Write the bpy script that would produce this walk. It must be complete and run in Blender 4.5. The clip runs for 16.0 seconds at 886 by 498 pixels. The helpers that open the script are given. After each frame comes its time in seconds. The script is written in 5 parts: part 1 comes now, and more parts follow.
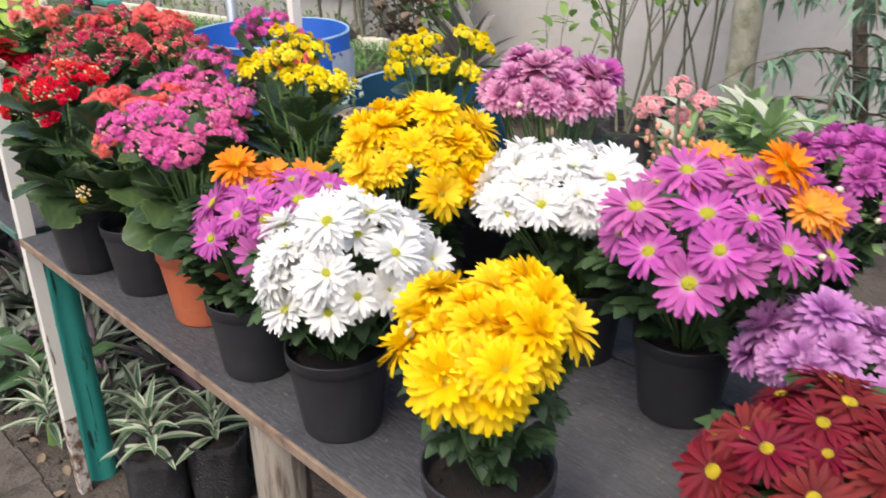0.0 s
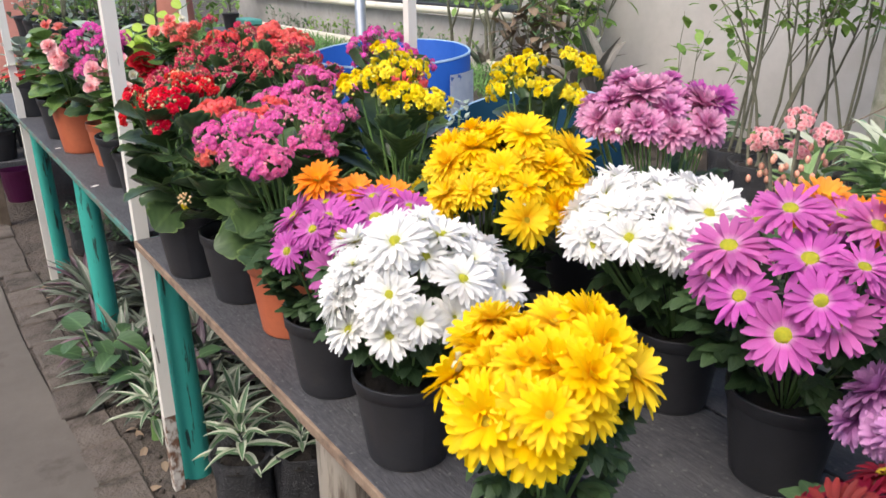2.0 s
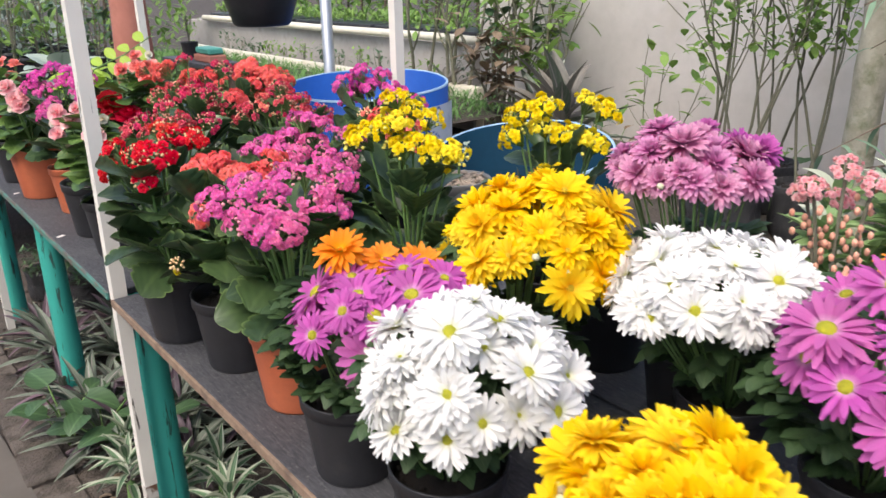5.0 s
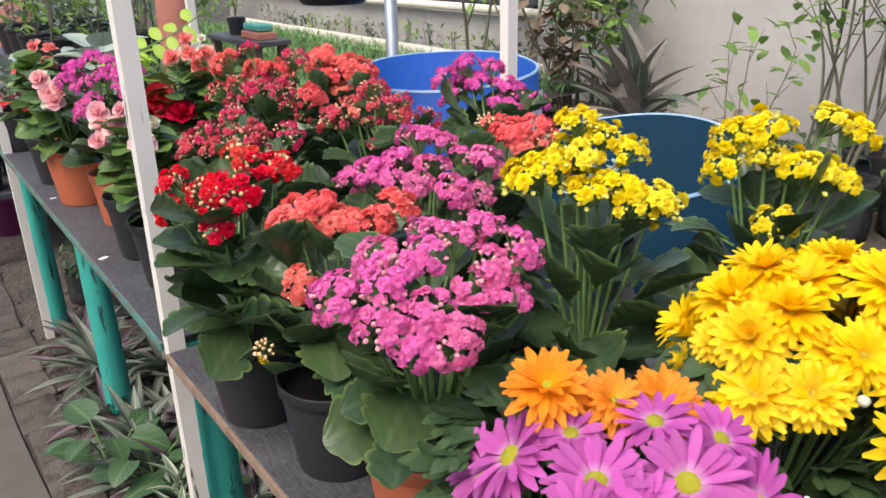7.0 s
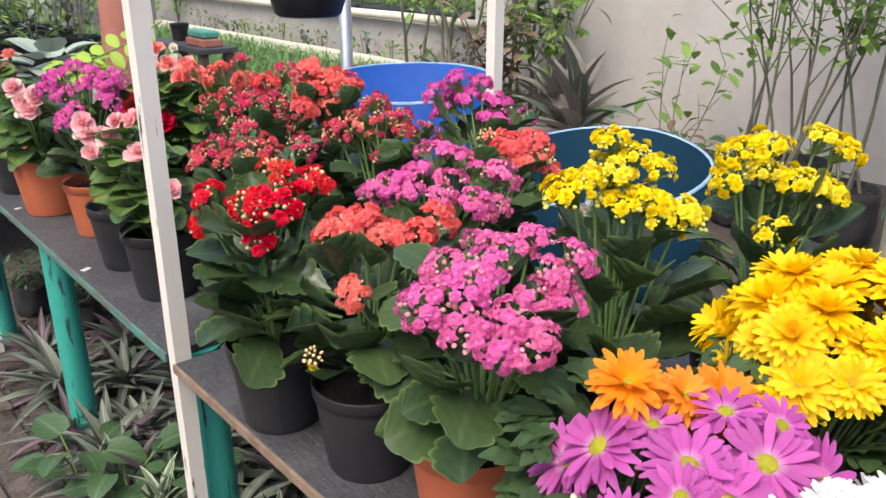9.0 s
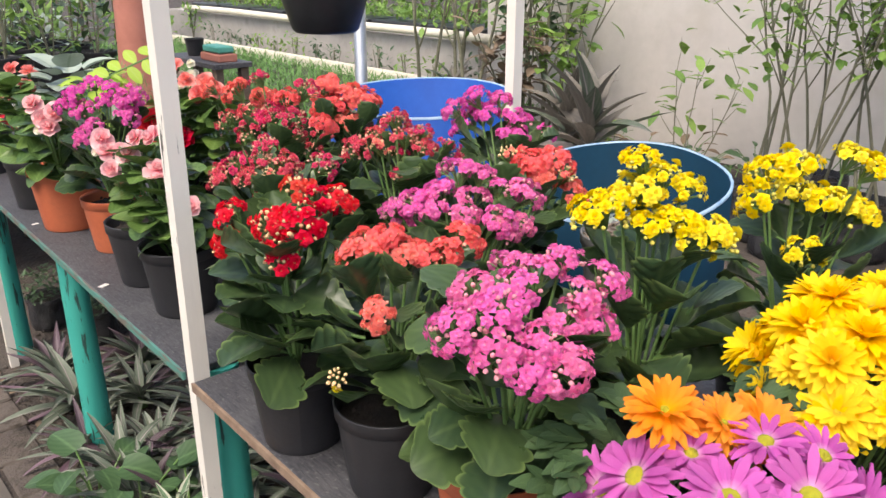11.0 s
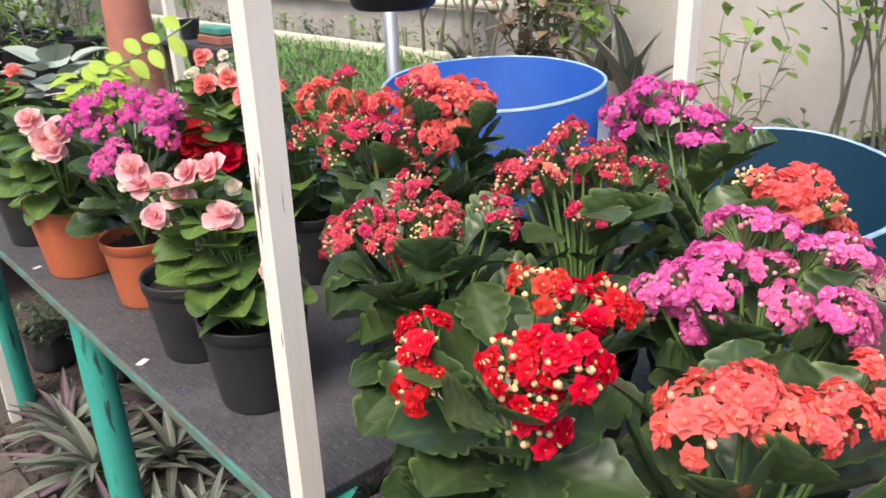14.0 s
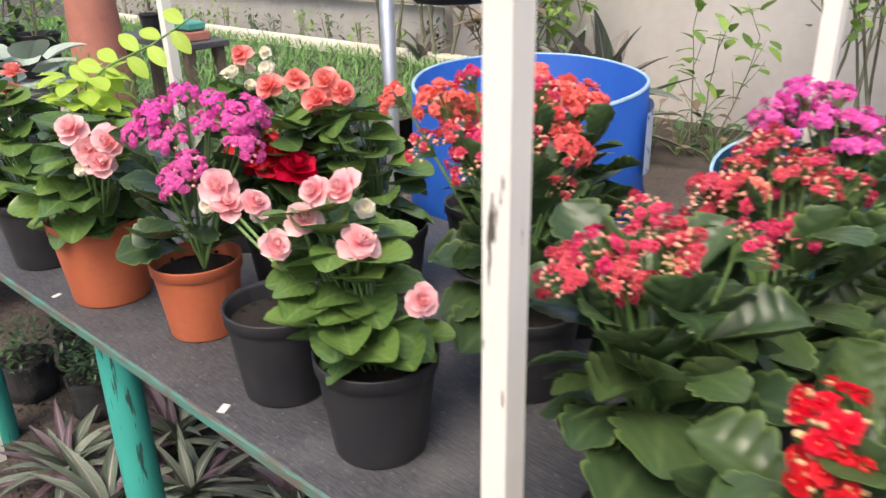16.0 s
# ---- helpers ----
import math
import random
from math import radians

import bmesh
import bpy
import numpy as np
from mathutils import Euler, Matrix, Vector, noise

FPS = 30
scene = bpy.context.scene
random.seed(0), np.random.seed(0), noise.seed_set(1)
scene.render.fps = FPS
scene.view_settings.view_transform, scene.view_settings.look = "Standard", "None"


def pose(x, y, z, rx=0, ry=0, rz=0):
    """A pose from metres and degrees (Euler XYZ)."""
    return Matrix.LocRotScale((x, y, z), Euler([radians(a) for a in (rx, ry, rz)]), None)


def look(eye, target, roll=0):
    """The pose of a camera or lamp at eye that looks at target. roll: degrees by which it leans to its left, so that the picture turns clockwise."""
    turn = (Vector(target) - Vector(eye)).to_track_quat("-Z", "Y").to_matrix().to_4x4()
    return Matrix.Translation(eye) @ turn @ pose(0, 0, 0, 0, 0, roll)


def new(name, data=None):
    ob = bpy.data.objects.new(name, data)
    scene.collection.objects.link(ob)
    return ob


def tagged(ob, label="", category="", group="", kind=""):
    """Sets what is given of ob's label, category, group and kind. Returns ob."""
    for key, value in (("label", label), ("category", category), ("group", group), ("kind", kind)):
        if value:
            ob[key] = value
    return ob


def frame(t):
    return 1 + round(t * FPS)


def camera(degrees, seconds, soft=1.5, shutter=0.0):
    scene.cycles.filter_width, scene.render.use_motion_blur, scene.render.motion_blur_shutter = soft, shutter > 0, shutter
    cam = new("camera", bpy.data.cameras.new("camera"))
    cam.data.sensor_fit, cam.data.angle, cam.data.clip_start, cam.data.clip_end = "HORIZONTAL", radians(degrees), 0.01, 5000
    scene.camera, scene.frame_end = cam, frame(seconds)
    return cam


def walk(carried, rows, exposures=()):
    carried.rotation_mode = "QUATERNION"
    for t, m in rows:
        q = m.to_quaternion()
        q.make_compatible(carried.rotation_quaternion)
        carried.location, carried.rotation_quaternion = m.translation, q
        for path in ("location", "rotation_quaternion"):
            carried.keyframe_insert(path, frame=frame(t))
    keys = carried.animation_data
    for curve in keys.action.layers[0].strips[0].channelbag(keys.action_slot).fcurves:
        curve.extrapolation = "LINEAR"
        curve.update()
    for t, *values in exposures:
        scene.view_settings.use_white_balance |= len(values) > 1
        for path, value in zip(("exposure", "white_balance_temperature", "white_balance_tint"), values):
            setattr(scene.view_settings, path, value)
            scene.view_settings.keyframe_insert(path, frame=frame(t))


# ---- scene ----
# The camera and its walk
cam = camera(58.8, 16.0, shutter=0.5)
PATH = [
    (0, (0.038, -0.005, 1.419), (1.322, 1.319, 0.647), -0.8),
    (0.5, (0.058, 0.02, 1.424), (1.275, 1.431, 0.697), -0.8),
    (1, (0.086, 0.019, 1.432), (1.208, 1.518, 0.73), -0.8),
    (1.5, (0.113, 0.011, 1.434), (1.193, 1.548, 0.748), -0.9),
    (2, (0.112, -0.01, 1.403), (1.173, 1.529, 0.691), -0.6),
    (2.5, (0.107, -0.015, 1.395), (1.152, 1.529, 0.669), -0.5),
    (3, (0.118, -0.015, 1.406), (1.15, 1.542, 0.691), -0.6),
    (3.5, (0.123, -0.017, 1.424), (1.152, 1.549, 0.726), -0.6),
    (3.7, (0.135, -0.013, 1.425), (1.17, 1.554, 0.737), -0.6),
    (5.8, (0.082, 0.323, 1.441), (1.287, 1.769, 0.765), -1.3),
    (6, (0.103, 0.371, 1.437), (1.292, 1.826, 0.752), -1.5),
    (6.5, (0.16, 0.501, 1.462), (1.285, 2.0, 0.763), -1.9),
    (7, (0.2, 0.58, 1.434), (1.276, 2.098, 0.699), -1.5),
    (7.5, (0.149, 0.627, 1.432), (1.272, 2.092, 0.662), -0.9),
    (8, (0.083, 0.653, 1.452), (1.274, 2.066, 0.688), 0.3),
    (8.5, (0.062, 0.65, 1.453), (1.289, 2.042, 0.709), 0.7),
    (9, (0.056, 0.627, 1.461), (1.284, 2.031, 0.74), 0.2),
    (9.2, (0.058, 0.62, 1.464), (1.281, 2.031, 0.748), 0.1),
    (11.3, (0.047, 0.669, 1.466), (1.263, 2.099, 0.775), 0.0),
    (11.5, (0.037, 0.686, 1.459), (1.253, 2.116, 0.766), 0.0),
    (12, (-0.009, 0.733, 1.453), (1.202, 2.163, 0.754), -0.1),
    (12.5, (-0.009, 0.829, 1.444), (1.19, 2.264, 0.737), -0.7),
    (13, (0.062, 0.992, 1.443), (1.253, 2.431, 0.728), -1.2),
    (13.5, (0.112, 1.132, 1.437), (1.287, 2.58, 0.714), -2.0),
    (14, (0.142, 1.2, 1.44), (1.371, 2.581, 0.679), -2.1),
    (14.5, (0.079, 1.252, 1.461), (1.349, 2.586, 0.683), -1.9),
    (15, (0.05, 1.3, 1.455), (1.355, 2.599, 0.676), -1.5),
    (15.5, (0.014, 1.377, 1.45), (1.351, 2.645, 0.673), -1.2),
    (16, (0.033, 1.525, 1.428), (1.389, 2.775, 0.653), -1.2),
]
walk(cam, [(t, look(eye, target, roll)) for t, eye, target, roll in PATH],
     [(0, 0.96, 6500, 10), (6, 0.93, 6500, 10), (9, 1.0, 6600, 10), (12, 1.1, 6850, 11), (16, 1.15, 6850, 11)])

# Sky, a veiled sun and the exposure
world = bpy.data.worlds.new("sky")
scene.world = world
world.use_nodes = True
wt = world.node_tree
sky = wt.nodes.new("ShaderNodeTexSky")
sky.sky_type, sky.sun_disc = "NISHITA", False
sky.sun_elevation, sky.sun_rotation = radians(58), radians(250)
sky.air_density, sky.dust_density, sky.ozone_density = 1.0, 4.0, 1.0
wt.links.new(sky.outputs["Color"], wt.nodes["Background"].inputs["Color"])
wt.nodes["Background"].inputs["Strength"].default_value = 0.148
sun = new("sun", bpy.data.lights.new("sun", "SUN"))
sun.data.energy, sun.data.angle, sun.data.color = 1.2, radians(30), (1.0, 0.95, 0.86)
SUN_AZ = radians(250)
sun.matrix_world = look((0, 0, 0), (-math.sin(SUN_AZ) * math.cos(radians(58)), -math.cos(SUN_AZ) * math.cos(radians(58)), -math.sin(radians(58))))

R = random.Random(7)


# ---------------------------------------------------------------- materials
def mat(name, rough=0.6, metal=0.0, spec=0.5):
    m = bpy.data.materials.new(name)
    m.use_nodes = True
    b = m.node_tree.nodes["Principled BSDF"]
    b.inputs["Roughness"].default_value, b.inputs["Metallic"].default_value = rough, metal
    b.inputs["Specular IOR Level"].default_value = spec
    return m, m.node_tree, b


def node(nt, kind, **sets):
    n = nt.nodes.new(kind)
    for k, v in sets.items():
        n.inputs[k.replace("_", " ")].default_value = v
    return n


def ramp(nt, fac, stops):
    n = nt.nodes.new("ShaderNodeValToRGB")
    nt.links.new(fac, n.inputs["Fac"])
    els = n.color_ramp.elements
    while len(els) < len(stops):
        els.new(0.5)
    for e, (p, c) in zip(els, stops):
        e.position, e.color = p, (*c, 1)
    return n.outputs["Color"]


def mix(nt, fac, a, b, mode="MIX"):
    n = nt.nodes.new("ShaderNodeMix")
    n.data_type, n.blend_type = "RGBA", mode
    for sock, v in ((n.inputs[0], fac), (n.inputs[6], a), (n.inputs[7], b)):
        if isinstance(v, (float, int)):
            sock.default_value = v
        elif isinstance(v, tuple):
            sock.default_value = (*v, 1)
        else:
            nt.links.new(v, sock)
    return n.outputs[2]


def coords(nt, kind="Object"):
    return nt.nodes.new("ShaderNodeTexCoord").outputs[kind]


def world_at(nt):
    return nt.nodes.new("ShaderNodeNewGeometry").outputs["Position"]


def noise_of(nt, vec, scale, detail=4.0, rough=0.55):
    n = node(nt, "ShaderNodeTexNoise", Scale=scale, Detail=detail, Roughness=rough)
    nt.links.new(vec, n.inputs["Vector"])
    return n.outputs["Fac"]


def bump(nt, b, height, strength, dist=0.01):
    n = node(nt, "ShaderNodeBump", Strength=strength, Distance=dist)
    nt.links.new(height, n.inputs["Height"])
    nt.links.new(n.outputs["Normal"], b.inputs["Normal"])


def rough_of(nt, b, fac, lo, hi):
    n = node(nt, "ShaderNodeMapRange", To_Min=lo, To_Max=hi)
    nt.links.new(fac, n.inputs["Value"])
    nt.links.new(n.outputs["Result"], b.inputs["Roughness"])


def island(nt):
    return nt.nodes.new("ShaderNodeNewGeometry").outputs["Random Per Island"]


def chance(nt):
    return nt.nodes.new("ShaderNodeObjectInfo").outputs["Random"]


def split_uv(nt):
    n = nt.nodes.new("ShaderNodeSeparateXYZ")
    nt.links.new(coords(nt, "UV"), n.inputs[0])
    return n.outputs["X"], n.outputs["Y"]


def thin(nt, b, colour, share):
    """Light passes through a petal or leaf."""
    t = nt.nodes.new("ShaderNodeBsdfTranslucent")
    nt.links.new(colour, t.inputs["Color"])
    mx = node(nt, "ShaderNodeMixShader", Fac=share)
    nt.links.new(b.outputs[0], mx.inputs[1])
    nt.links.new(t.outputs[0], mx.inputs[2])
    nt.links.new(mx.outputs[0], nt.nodes["Material Output"].inputs["Surface"])


def petal_mat(name, base, middle, tip, rough=0.55, share=0.3, vary=0.12, streak=0.25):
    m, nt, b = mat(name, rough, spec=0.3)
    u, v = split_uv(nt)
    c = ramp(nt, v, [(0.0, base), (0.35, middle), (1.0, tip)])
    w = node(nt, "ShaderNodeTexWave", Scale=3.2, Distortion=1.5)
    nt.links.new(coords(nt, "UV"), w.inputs["Vector"])
    c = mix(nt, streak, c, mix(nt, w.outputs["Fac"], tuple(0.72 * x for x in middle), tip), "MIX")
    hsv = node(nt, "ShaderNodeHueSaturation")
    r = node(nt, "ShaderNodeMapRange", To_Min=1 - vary, To_Max=1 + vary)
    nt.links.new(island(nt), r.inputs["Value"])
    nt.links.new(r.outputs[0], hsv.inputs["Value"])
    own = node(nt, "ShaderNodeMapRange", To_Min=0.5 - 0.06 * vary, To_Max=0.5 + 0.06 * vary)
    nt.links.new(chance(nt), own.inputs["Value"])
    nt.links.new(own.outputs[0], hsv.inputs["Hue"])
    pale = node(nt, "ShaderNodeMapRange", To_Min=1.04, To_Max=1 - 0.3 * vary)
    nt.links.new(chance(nt), pale.inputs["Value"])
    nt.links.new(pale.outputs[0], hsv.inputs["Saturation"])
    nt.links.new(c, hsv.inputs["Color"])
    nt.links.new(hsv.outputs[0], b.inputs["Base Color"])
    bump(nt, b, w.outputs["Fac"], 0.25, 0.001)
    thin(nt, b, hsv.outputs[0], share)
    return m


def leaf_mat(name, dark, light, rib, rough=0.42, share=0.18, island_vary=True, blot=0.5, vein=0.35, margin=None):
    m, nt, b = mat(name, rough, spec=0.4)
    u, v = split_uv(nt)
    n = noise_of(nt, coords(nt), 45)
    pick = island(nt) if island_vary else chance(nt)
    c = mix(nt, pick, dark, light)
    c = mix(nt, ramp(nt, n, [(0.35, (0, 0, 0)), (0.7, (blot, blot, blot))]), c, tuple(0.62 * a + 0.2 * d for a, d in zip(light, dark)))
    mid = nt.nodes.new("ShaderNodeMath")
    mid.operation, mid.inputs[1].default_value = "SUBTRACT", 0.5
    nt.links.new(u, mid.inputs[0])
    ab = nt.nodes.new("ShaderNodeMath")
    ab.operation = "ABSOLUTE"
    nt.links.new(mid.outputs[0], ab.inputs[0])
    line = ramp(nt, ab.outputs[0], [(0.02, (vein, vein, vein)), (0.07, (0, 0, 0))])
    c = mix(nt, line, c, rib)
    if margin:
        c = mix(nt, ramp(nt, ab.outputs[0], [(0.43, (0, 0, 0)), (0.485, (0.9, 0.9, 0.9))]), c, margin)
    w = node(nt, "ShaderNodeTexWave", Scale=2.6, Distortion=2.0)
    w.bands_direction = "DIAGONAL"
    nt.links.new(coords(nt, "UV"), w.inputs["Vector"])
    c = mix(nt, 0.10, c, mix(nt, w.outputs["Fac"], dark, rib))
    nt.links.new(c, b.inputs["Base Color"])
    rough_of(nt, b, n, rough - 0.1, rough + 0.2)
    bump(nt, b, w.outputs["Fac"], 0.1, 0.002)
    thin(nt, b, c, share)
    return m


def plain_mat(name, a, c2, scale, rough=0.6, metal=0.0, bumps=0.2, dist=0.003, place=False, spots=None, vary=0.0, spec=0.5):
    """Two-scale noise between two colours, with spots of a third."""
    m, nt, b = mat(name, rough, metal, spec)
    p = world_at(nt) if place else coords(nt)
    big, fine = noise_of(nt, p, scale, 5), noise_of(nt, p, scale * 9, 3)
    c = mix(nt, ramp(nt, big, [(0.3, (0, 0, 0)), (0.7, (1, 1, 1))]), a, c2)
    c = mix(nt, 0.25, c, mix(nt, fine, tuple(0.5 * x for x in a), c2))
    if spots:
        colour, lo, hi, sc = spots
        c = mix(nt, ramp(nt, noise_of(nt, p, sc, 6, 0.65), [(lo, (0, 0, 0)), (hi, (1, 1, 1))]), c, colour)
    if vary:
        h = node(nt, "ShaderNodeHueSaturation")
        r = node(nt, "ShaderNodeMapRange", To_Min=1 - vary, To_Max=1 + vary)
        nt.links.new(chance(nt), r.inputs["Value"])
        nt.links.new(r.outputs[0], h.inputs["Value"])
        nt.links.new(c, h.inputs["Color"])
        c = h.outputs[0]
    nt.links.new(c, b.inputs["Base Color"])
    rough_of(nt, b, big, max(0.05, rough - 0.12), min(1, rough + 0.15))
    bump(nt, b, fine, bumps, dist)
    return m


def painted_wood(name, paint, wood, lo, hi, rough=0.55, scale=(60, 60, 7)):
    """Paint worn off in long flecks down to the wood."""
    m, nt, b = mat(name, rough)
    mp = nt.nodes.new("ShaderNodeMapping")
    mp.inputs["Scale"].default_value = scale
    nt.links.new(world_at(nt), mp.inputs["Vector"])
    n = noise_of(nt, mp.outputs[0], 1.0, 6, 0.6)
    soft = noise_of(nt, world_at(nt), 9, 4)
    c = mix(nt, soft, tuple(0.82 * x for x in paint), paint)
    fleck = ramp(nt, n, [(lo, (0, 0, 0)), (hi, (1, 1, 1))])
    c = mix(nt, fleck, c, wood)
    nt.links.new(c, b.inputs["Base Color"])
    bump(nt, b, n, 0.35, 0.003)
    return m


WHITE_P = petal_mat("white_petal", (0.8, 0.8, 0.55), (0.85, 0.84, 0.81), (0.87, 0.86, 0.84), share=0.42, vary=0.04, streak=0.03)
YELLOW_P = petal_mat("yellow_petal", (0.88, 0.46, 0.002), (0.95, 0.64, 0.003), (0.96, 0.7, 0.006), share=0.4, vary=0.08, streak=0.1)
MAGENTA_P = petal_mat("magenta_petal", (0.82, 0.6, 0.72), (0.56, 0.1, 0.41), (0.56, 0.13, 0.43), share=0.36, vary=0.18, streak=0.35)
ORANGE_P = petal_mat("orange_petal", (0.95, 0.6, 0.02), (0.95, 0.42, 0.03), (0.92, 0.33, 0.045), share=0.4, vary=0.12)
LILAC_P = petal_mat("lilac_petal", (0.34, 0.08, 0.32), (0.46, 0.15, 0.44), (0.62, 0.32, 0.58), vary=0.15)
RED_P = petal_mat("dark_red_petal", (0.1, 0.003, 0.009), (0.17, 0.005, 0.014), (0.24, 0.01, 0.022), vary=0.2)
STRIPE_P = petal_mat("striped_petal", (0.38, 0.03, 0.2), (0.54, 0.085, 0.32), (0.8, 0.44, 0.62), share=0.35, vary=0.18, streak=0.4)
K_PINK = petal_mat("pink_floret", (0.9, 0.5, 0.62), (0.9, 0.27, 0.55), (0.86, 0.13, 0.44), share=0.4, vary=0.2)
K_MAG = petal_mat("magenta_floret", (0.9, 0.5, 0.66), (0.86, 0.17, 0.54), (0.82, 0.11, 0.5), share=0.4, vary=0.14)
K_CORAL = petal_mat("coral_floret", (0.96, 0.52, 0.3), (0.96, 0.22, 0.18), (0.95, 0.19, 0.19), share=0.4, vary=0.13)
K_RED = petal_mat("red_floret", (0.85, 0.12, 0.05), (0.8, 0.018, 0.024), (0.82, 0.03, 0.035), share=0.4, vary=0.15)
K_CRIM = petal_mat("crimson_floret", (0.86, 0.42, 0.28), (0.7, 0.03, 0.1), (0.78, 0.12, 0.19), share=0.4, vary=0.2)
K_YEL = petal_mat("yellow_floret", (0.85, 0.58, 0.01), (0.92, 0.72, 0.01), (0.95, 0.8, 0.02), vary=0.1)
B_PINK = petal_mat("pink_begonia_petal", (0.92, 0.26, 0.32), (0.93, 0.42, 0.46), (0.95, 0.68, 0.66), vary=0.1, streak=0.06, share=0.4)
B_CORAL = petal_mat("coral_begonia_petal", (0.88, 0.22, 0.17), (0.9, 0.22, 0.2), (0.93, 0.4, 0.36), vary=0.1, streak=0.08, share=0.4)
B_RED = petal_mat("red_begonia_petal", (0.45, 0.005, 0.012), (0.58, 0.008, 0.018), (0.6, 0.012, 0.025), vary=0.2)
B_CREAM = petal_mat("cream_begonia_petal", (0.8, 0.72, 0.4), (0.84, 0.78, 0.6), (0.86, 0.82, 0.72), vary=0.06)
DISC = plain_mat("yellow_disc", (0.62, 0.45, 0.01), (0.8, 0.6, 0.02), 300, 0.8, bumps=0.9)
DISC_G = plain_mat("green_yellow_disc", (0.42, 0.46, 0.02), (0.7, 0.62, 0.03), 260, 0.8, bumps=0.9)
BUD_Y = plain_mat("pale_bud", (0.72, 0.42, 0.22), (0.78, 0.58, 0.3), 200, 0.6, vary=0.15)
BUD_C = plain_mat("coral_bud", (0.76, 0.27, 0.2), (0.82, 0.48, 0.32), 200, 0.6, vary=0.15)
BUD_L = plain_mat("lemon_bud", (0.6, 0.56, 0.08), (0.72, 0.62, 0.12), 200, 0.6, vary=0.15)
BUD_P = plain_mat("pink_bud", (0.74, 0.2, 0.34), (0.8, 0.42, 0.4), 200, 0.6, vary=0.15)
BUD_W = plain_mat("white_bud", (0.5, 0.54, 0.3), (0.66, 0.62, 0.5), 200, 0.6)
KLEAF = leaf_mat("kalanchoe_leaf", (0.02, 0.045, 0.022), (0.06, 0.1, 0.033), (0.1, 0.15, 0.055), 0.27, 0.08, island_vary=False, margin=(0.13, 0.19, 0.06))
MLEAF = leaf_mat("mum_leaf", (0.022, 0.05, 0.019), (0.058, 0.105, 0.037), (0.09, 0.145, 0.055), 0.5, 0.15)
BLEAF = leaf_mat("begonia_leaf", (0.035, 0.085, 0.026), (0.14, 0.23, 0.05), (0.22, 0.32, 0.11), 0.28, 0.16, island_vary=False)
LIME = leaf_mat("lime_leaf", (0.3, 0.46, 0.04), (0.52, 0.68, 0.1), (0.5, 0.62, 0.2), 0.45, 0.4, blot=0.15)
SILVER = leaf_mat("silver_leaf", (0.2, 0.27, 0.2), (0.46, 0.52, 0.45), (0.1, 0.16, 0.1), 0.4, 0.1)
BROAD = leaf_mat("broad_leaf", (0.03, 0.07, 0.032), (0.07, 0.135, 0.055), (0.18, 0.3, 0.13), 0.4, 0.15)
RHOEO = leaf_mat("boat_lily_leaf", (0.055, 0.085, 0.055), (0.19, 0.23, 0.17), (0.42, 0.34, 0.36), 0.45, 0.1, vein=0.7)
RHOEO_P = leaf_mat("purple_leaf", (0.05, 0.035, 0.045), (0.17, 0.1, 0.135), (0.3, 0.24, 0.26), 0.45, 0.12)
CORD_L = leaf_mat("cordyline_leaf", (0.09, 0.09, 0.075), (0.26, 0.23, 0.2), (0.36, 0.31, 0.27), 0.45, 0.15)
V_GREEN = leaf_mat("striped_leaf_green", (0.05, 0.11, 0.055), (0.1, 0.18, 0.09), (0.2, 0.3, 0.15), 0.45, 0.1)
V_PALE = leaf_mat("pale_green_leaf", (0.14, 0.26, 0.08), (0.34, 0.46, 0.2), (0.42, 0.52, 0.28), 0.5, 0.3)
V_WHITE = leaf_mat("striped_leaf_cream", (0.34, 0.38, 0.27), (0.48, 0.5, 0.39), (0.52, 0.54, 0.43), 0.5, 0.2)
BG_LEAF = leaf_mat("shrub_leaf", (0.09, 0.2, 0.04), (0.3, 0.46, 0.1), (0.25, 0.36, 0.12), 0.5, 0.3)
BLUE_LEAF = leaf_mat("willowy_leaf", (0.1, 0.19, 0.12), (0.25, 0.38, 0.25), (0.3, 0.4, 0.3), 0.5, 0.25)
FERN = leaf_mat("feathery_leaf", (0.08, 0.19, 0.05), (0.19, 0.36, 0.1), (0.2, 0.3, 0.1), 0.6, 0.25)
DRY = leaf_mat("dry_leaf", (0.12, 0.08, 0.05), (0.3, 0.22, 0.15), (0.3, 0.24, 0.18), 0.8, 0.1)
STEM = plain_mat("green_stem", (0.1, 0.2, 0.05), (0.17, 0.28, 0.09), 40, 0.55)
TWIG = plain_mat("grey_green_bark", (0.13, 0.13, 0.085), (0.22, 0.21, 0.15), 30, 0.85, bumps=0.5)
BARK = plain_mat("brown_bark", (0.09, 0.065, 0.045), (0.2, 0.15, 0.11), 14, 0.9, bumps=0.7, dist=0.01)
PALE_BARK = plain_mat("pale_ringed_bark", (0.26, 0.24, 0.18), (0.42, 0.4, 0.32), 10, 0.85, bumps=0.5, dist=0.01, spots=((0.12, 0.14, 0.07), 0.5, 0.7, 8))
POT_B = plain_mat("black_pot_plastic", (0.023, 0.023, 0.026), (0.04, 0.04, 0.044), 14, 0.4, bumps=0.08, spots=((0.06, 0.055, 0.05), 0.6, 0.85, 12), spec=0.4)
POT_G = plain_mat("grey_pot_plastic", (0.13, 0.13, 0.132), (0.19, 0.19, 0.19), 14, 0.5, bumps=0.08, spots=((0.16, 0.15, 0.13), 0.6, 0.85, 9))
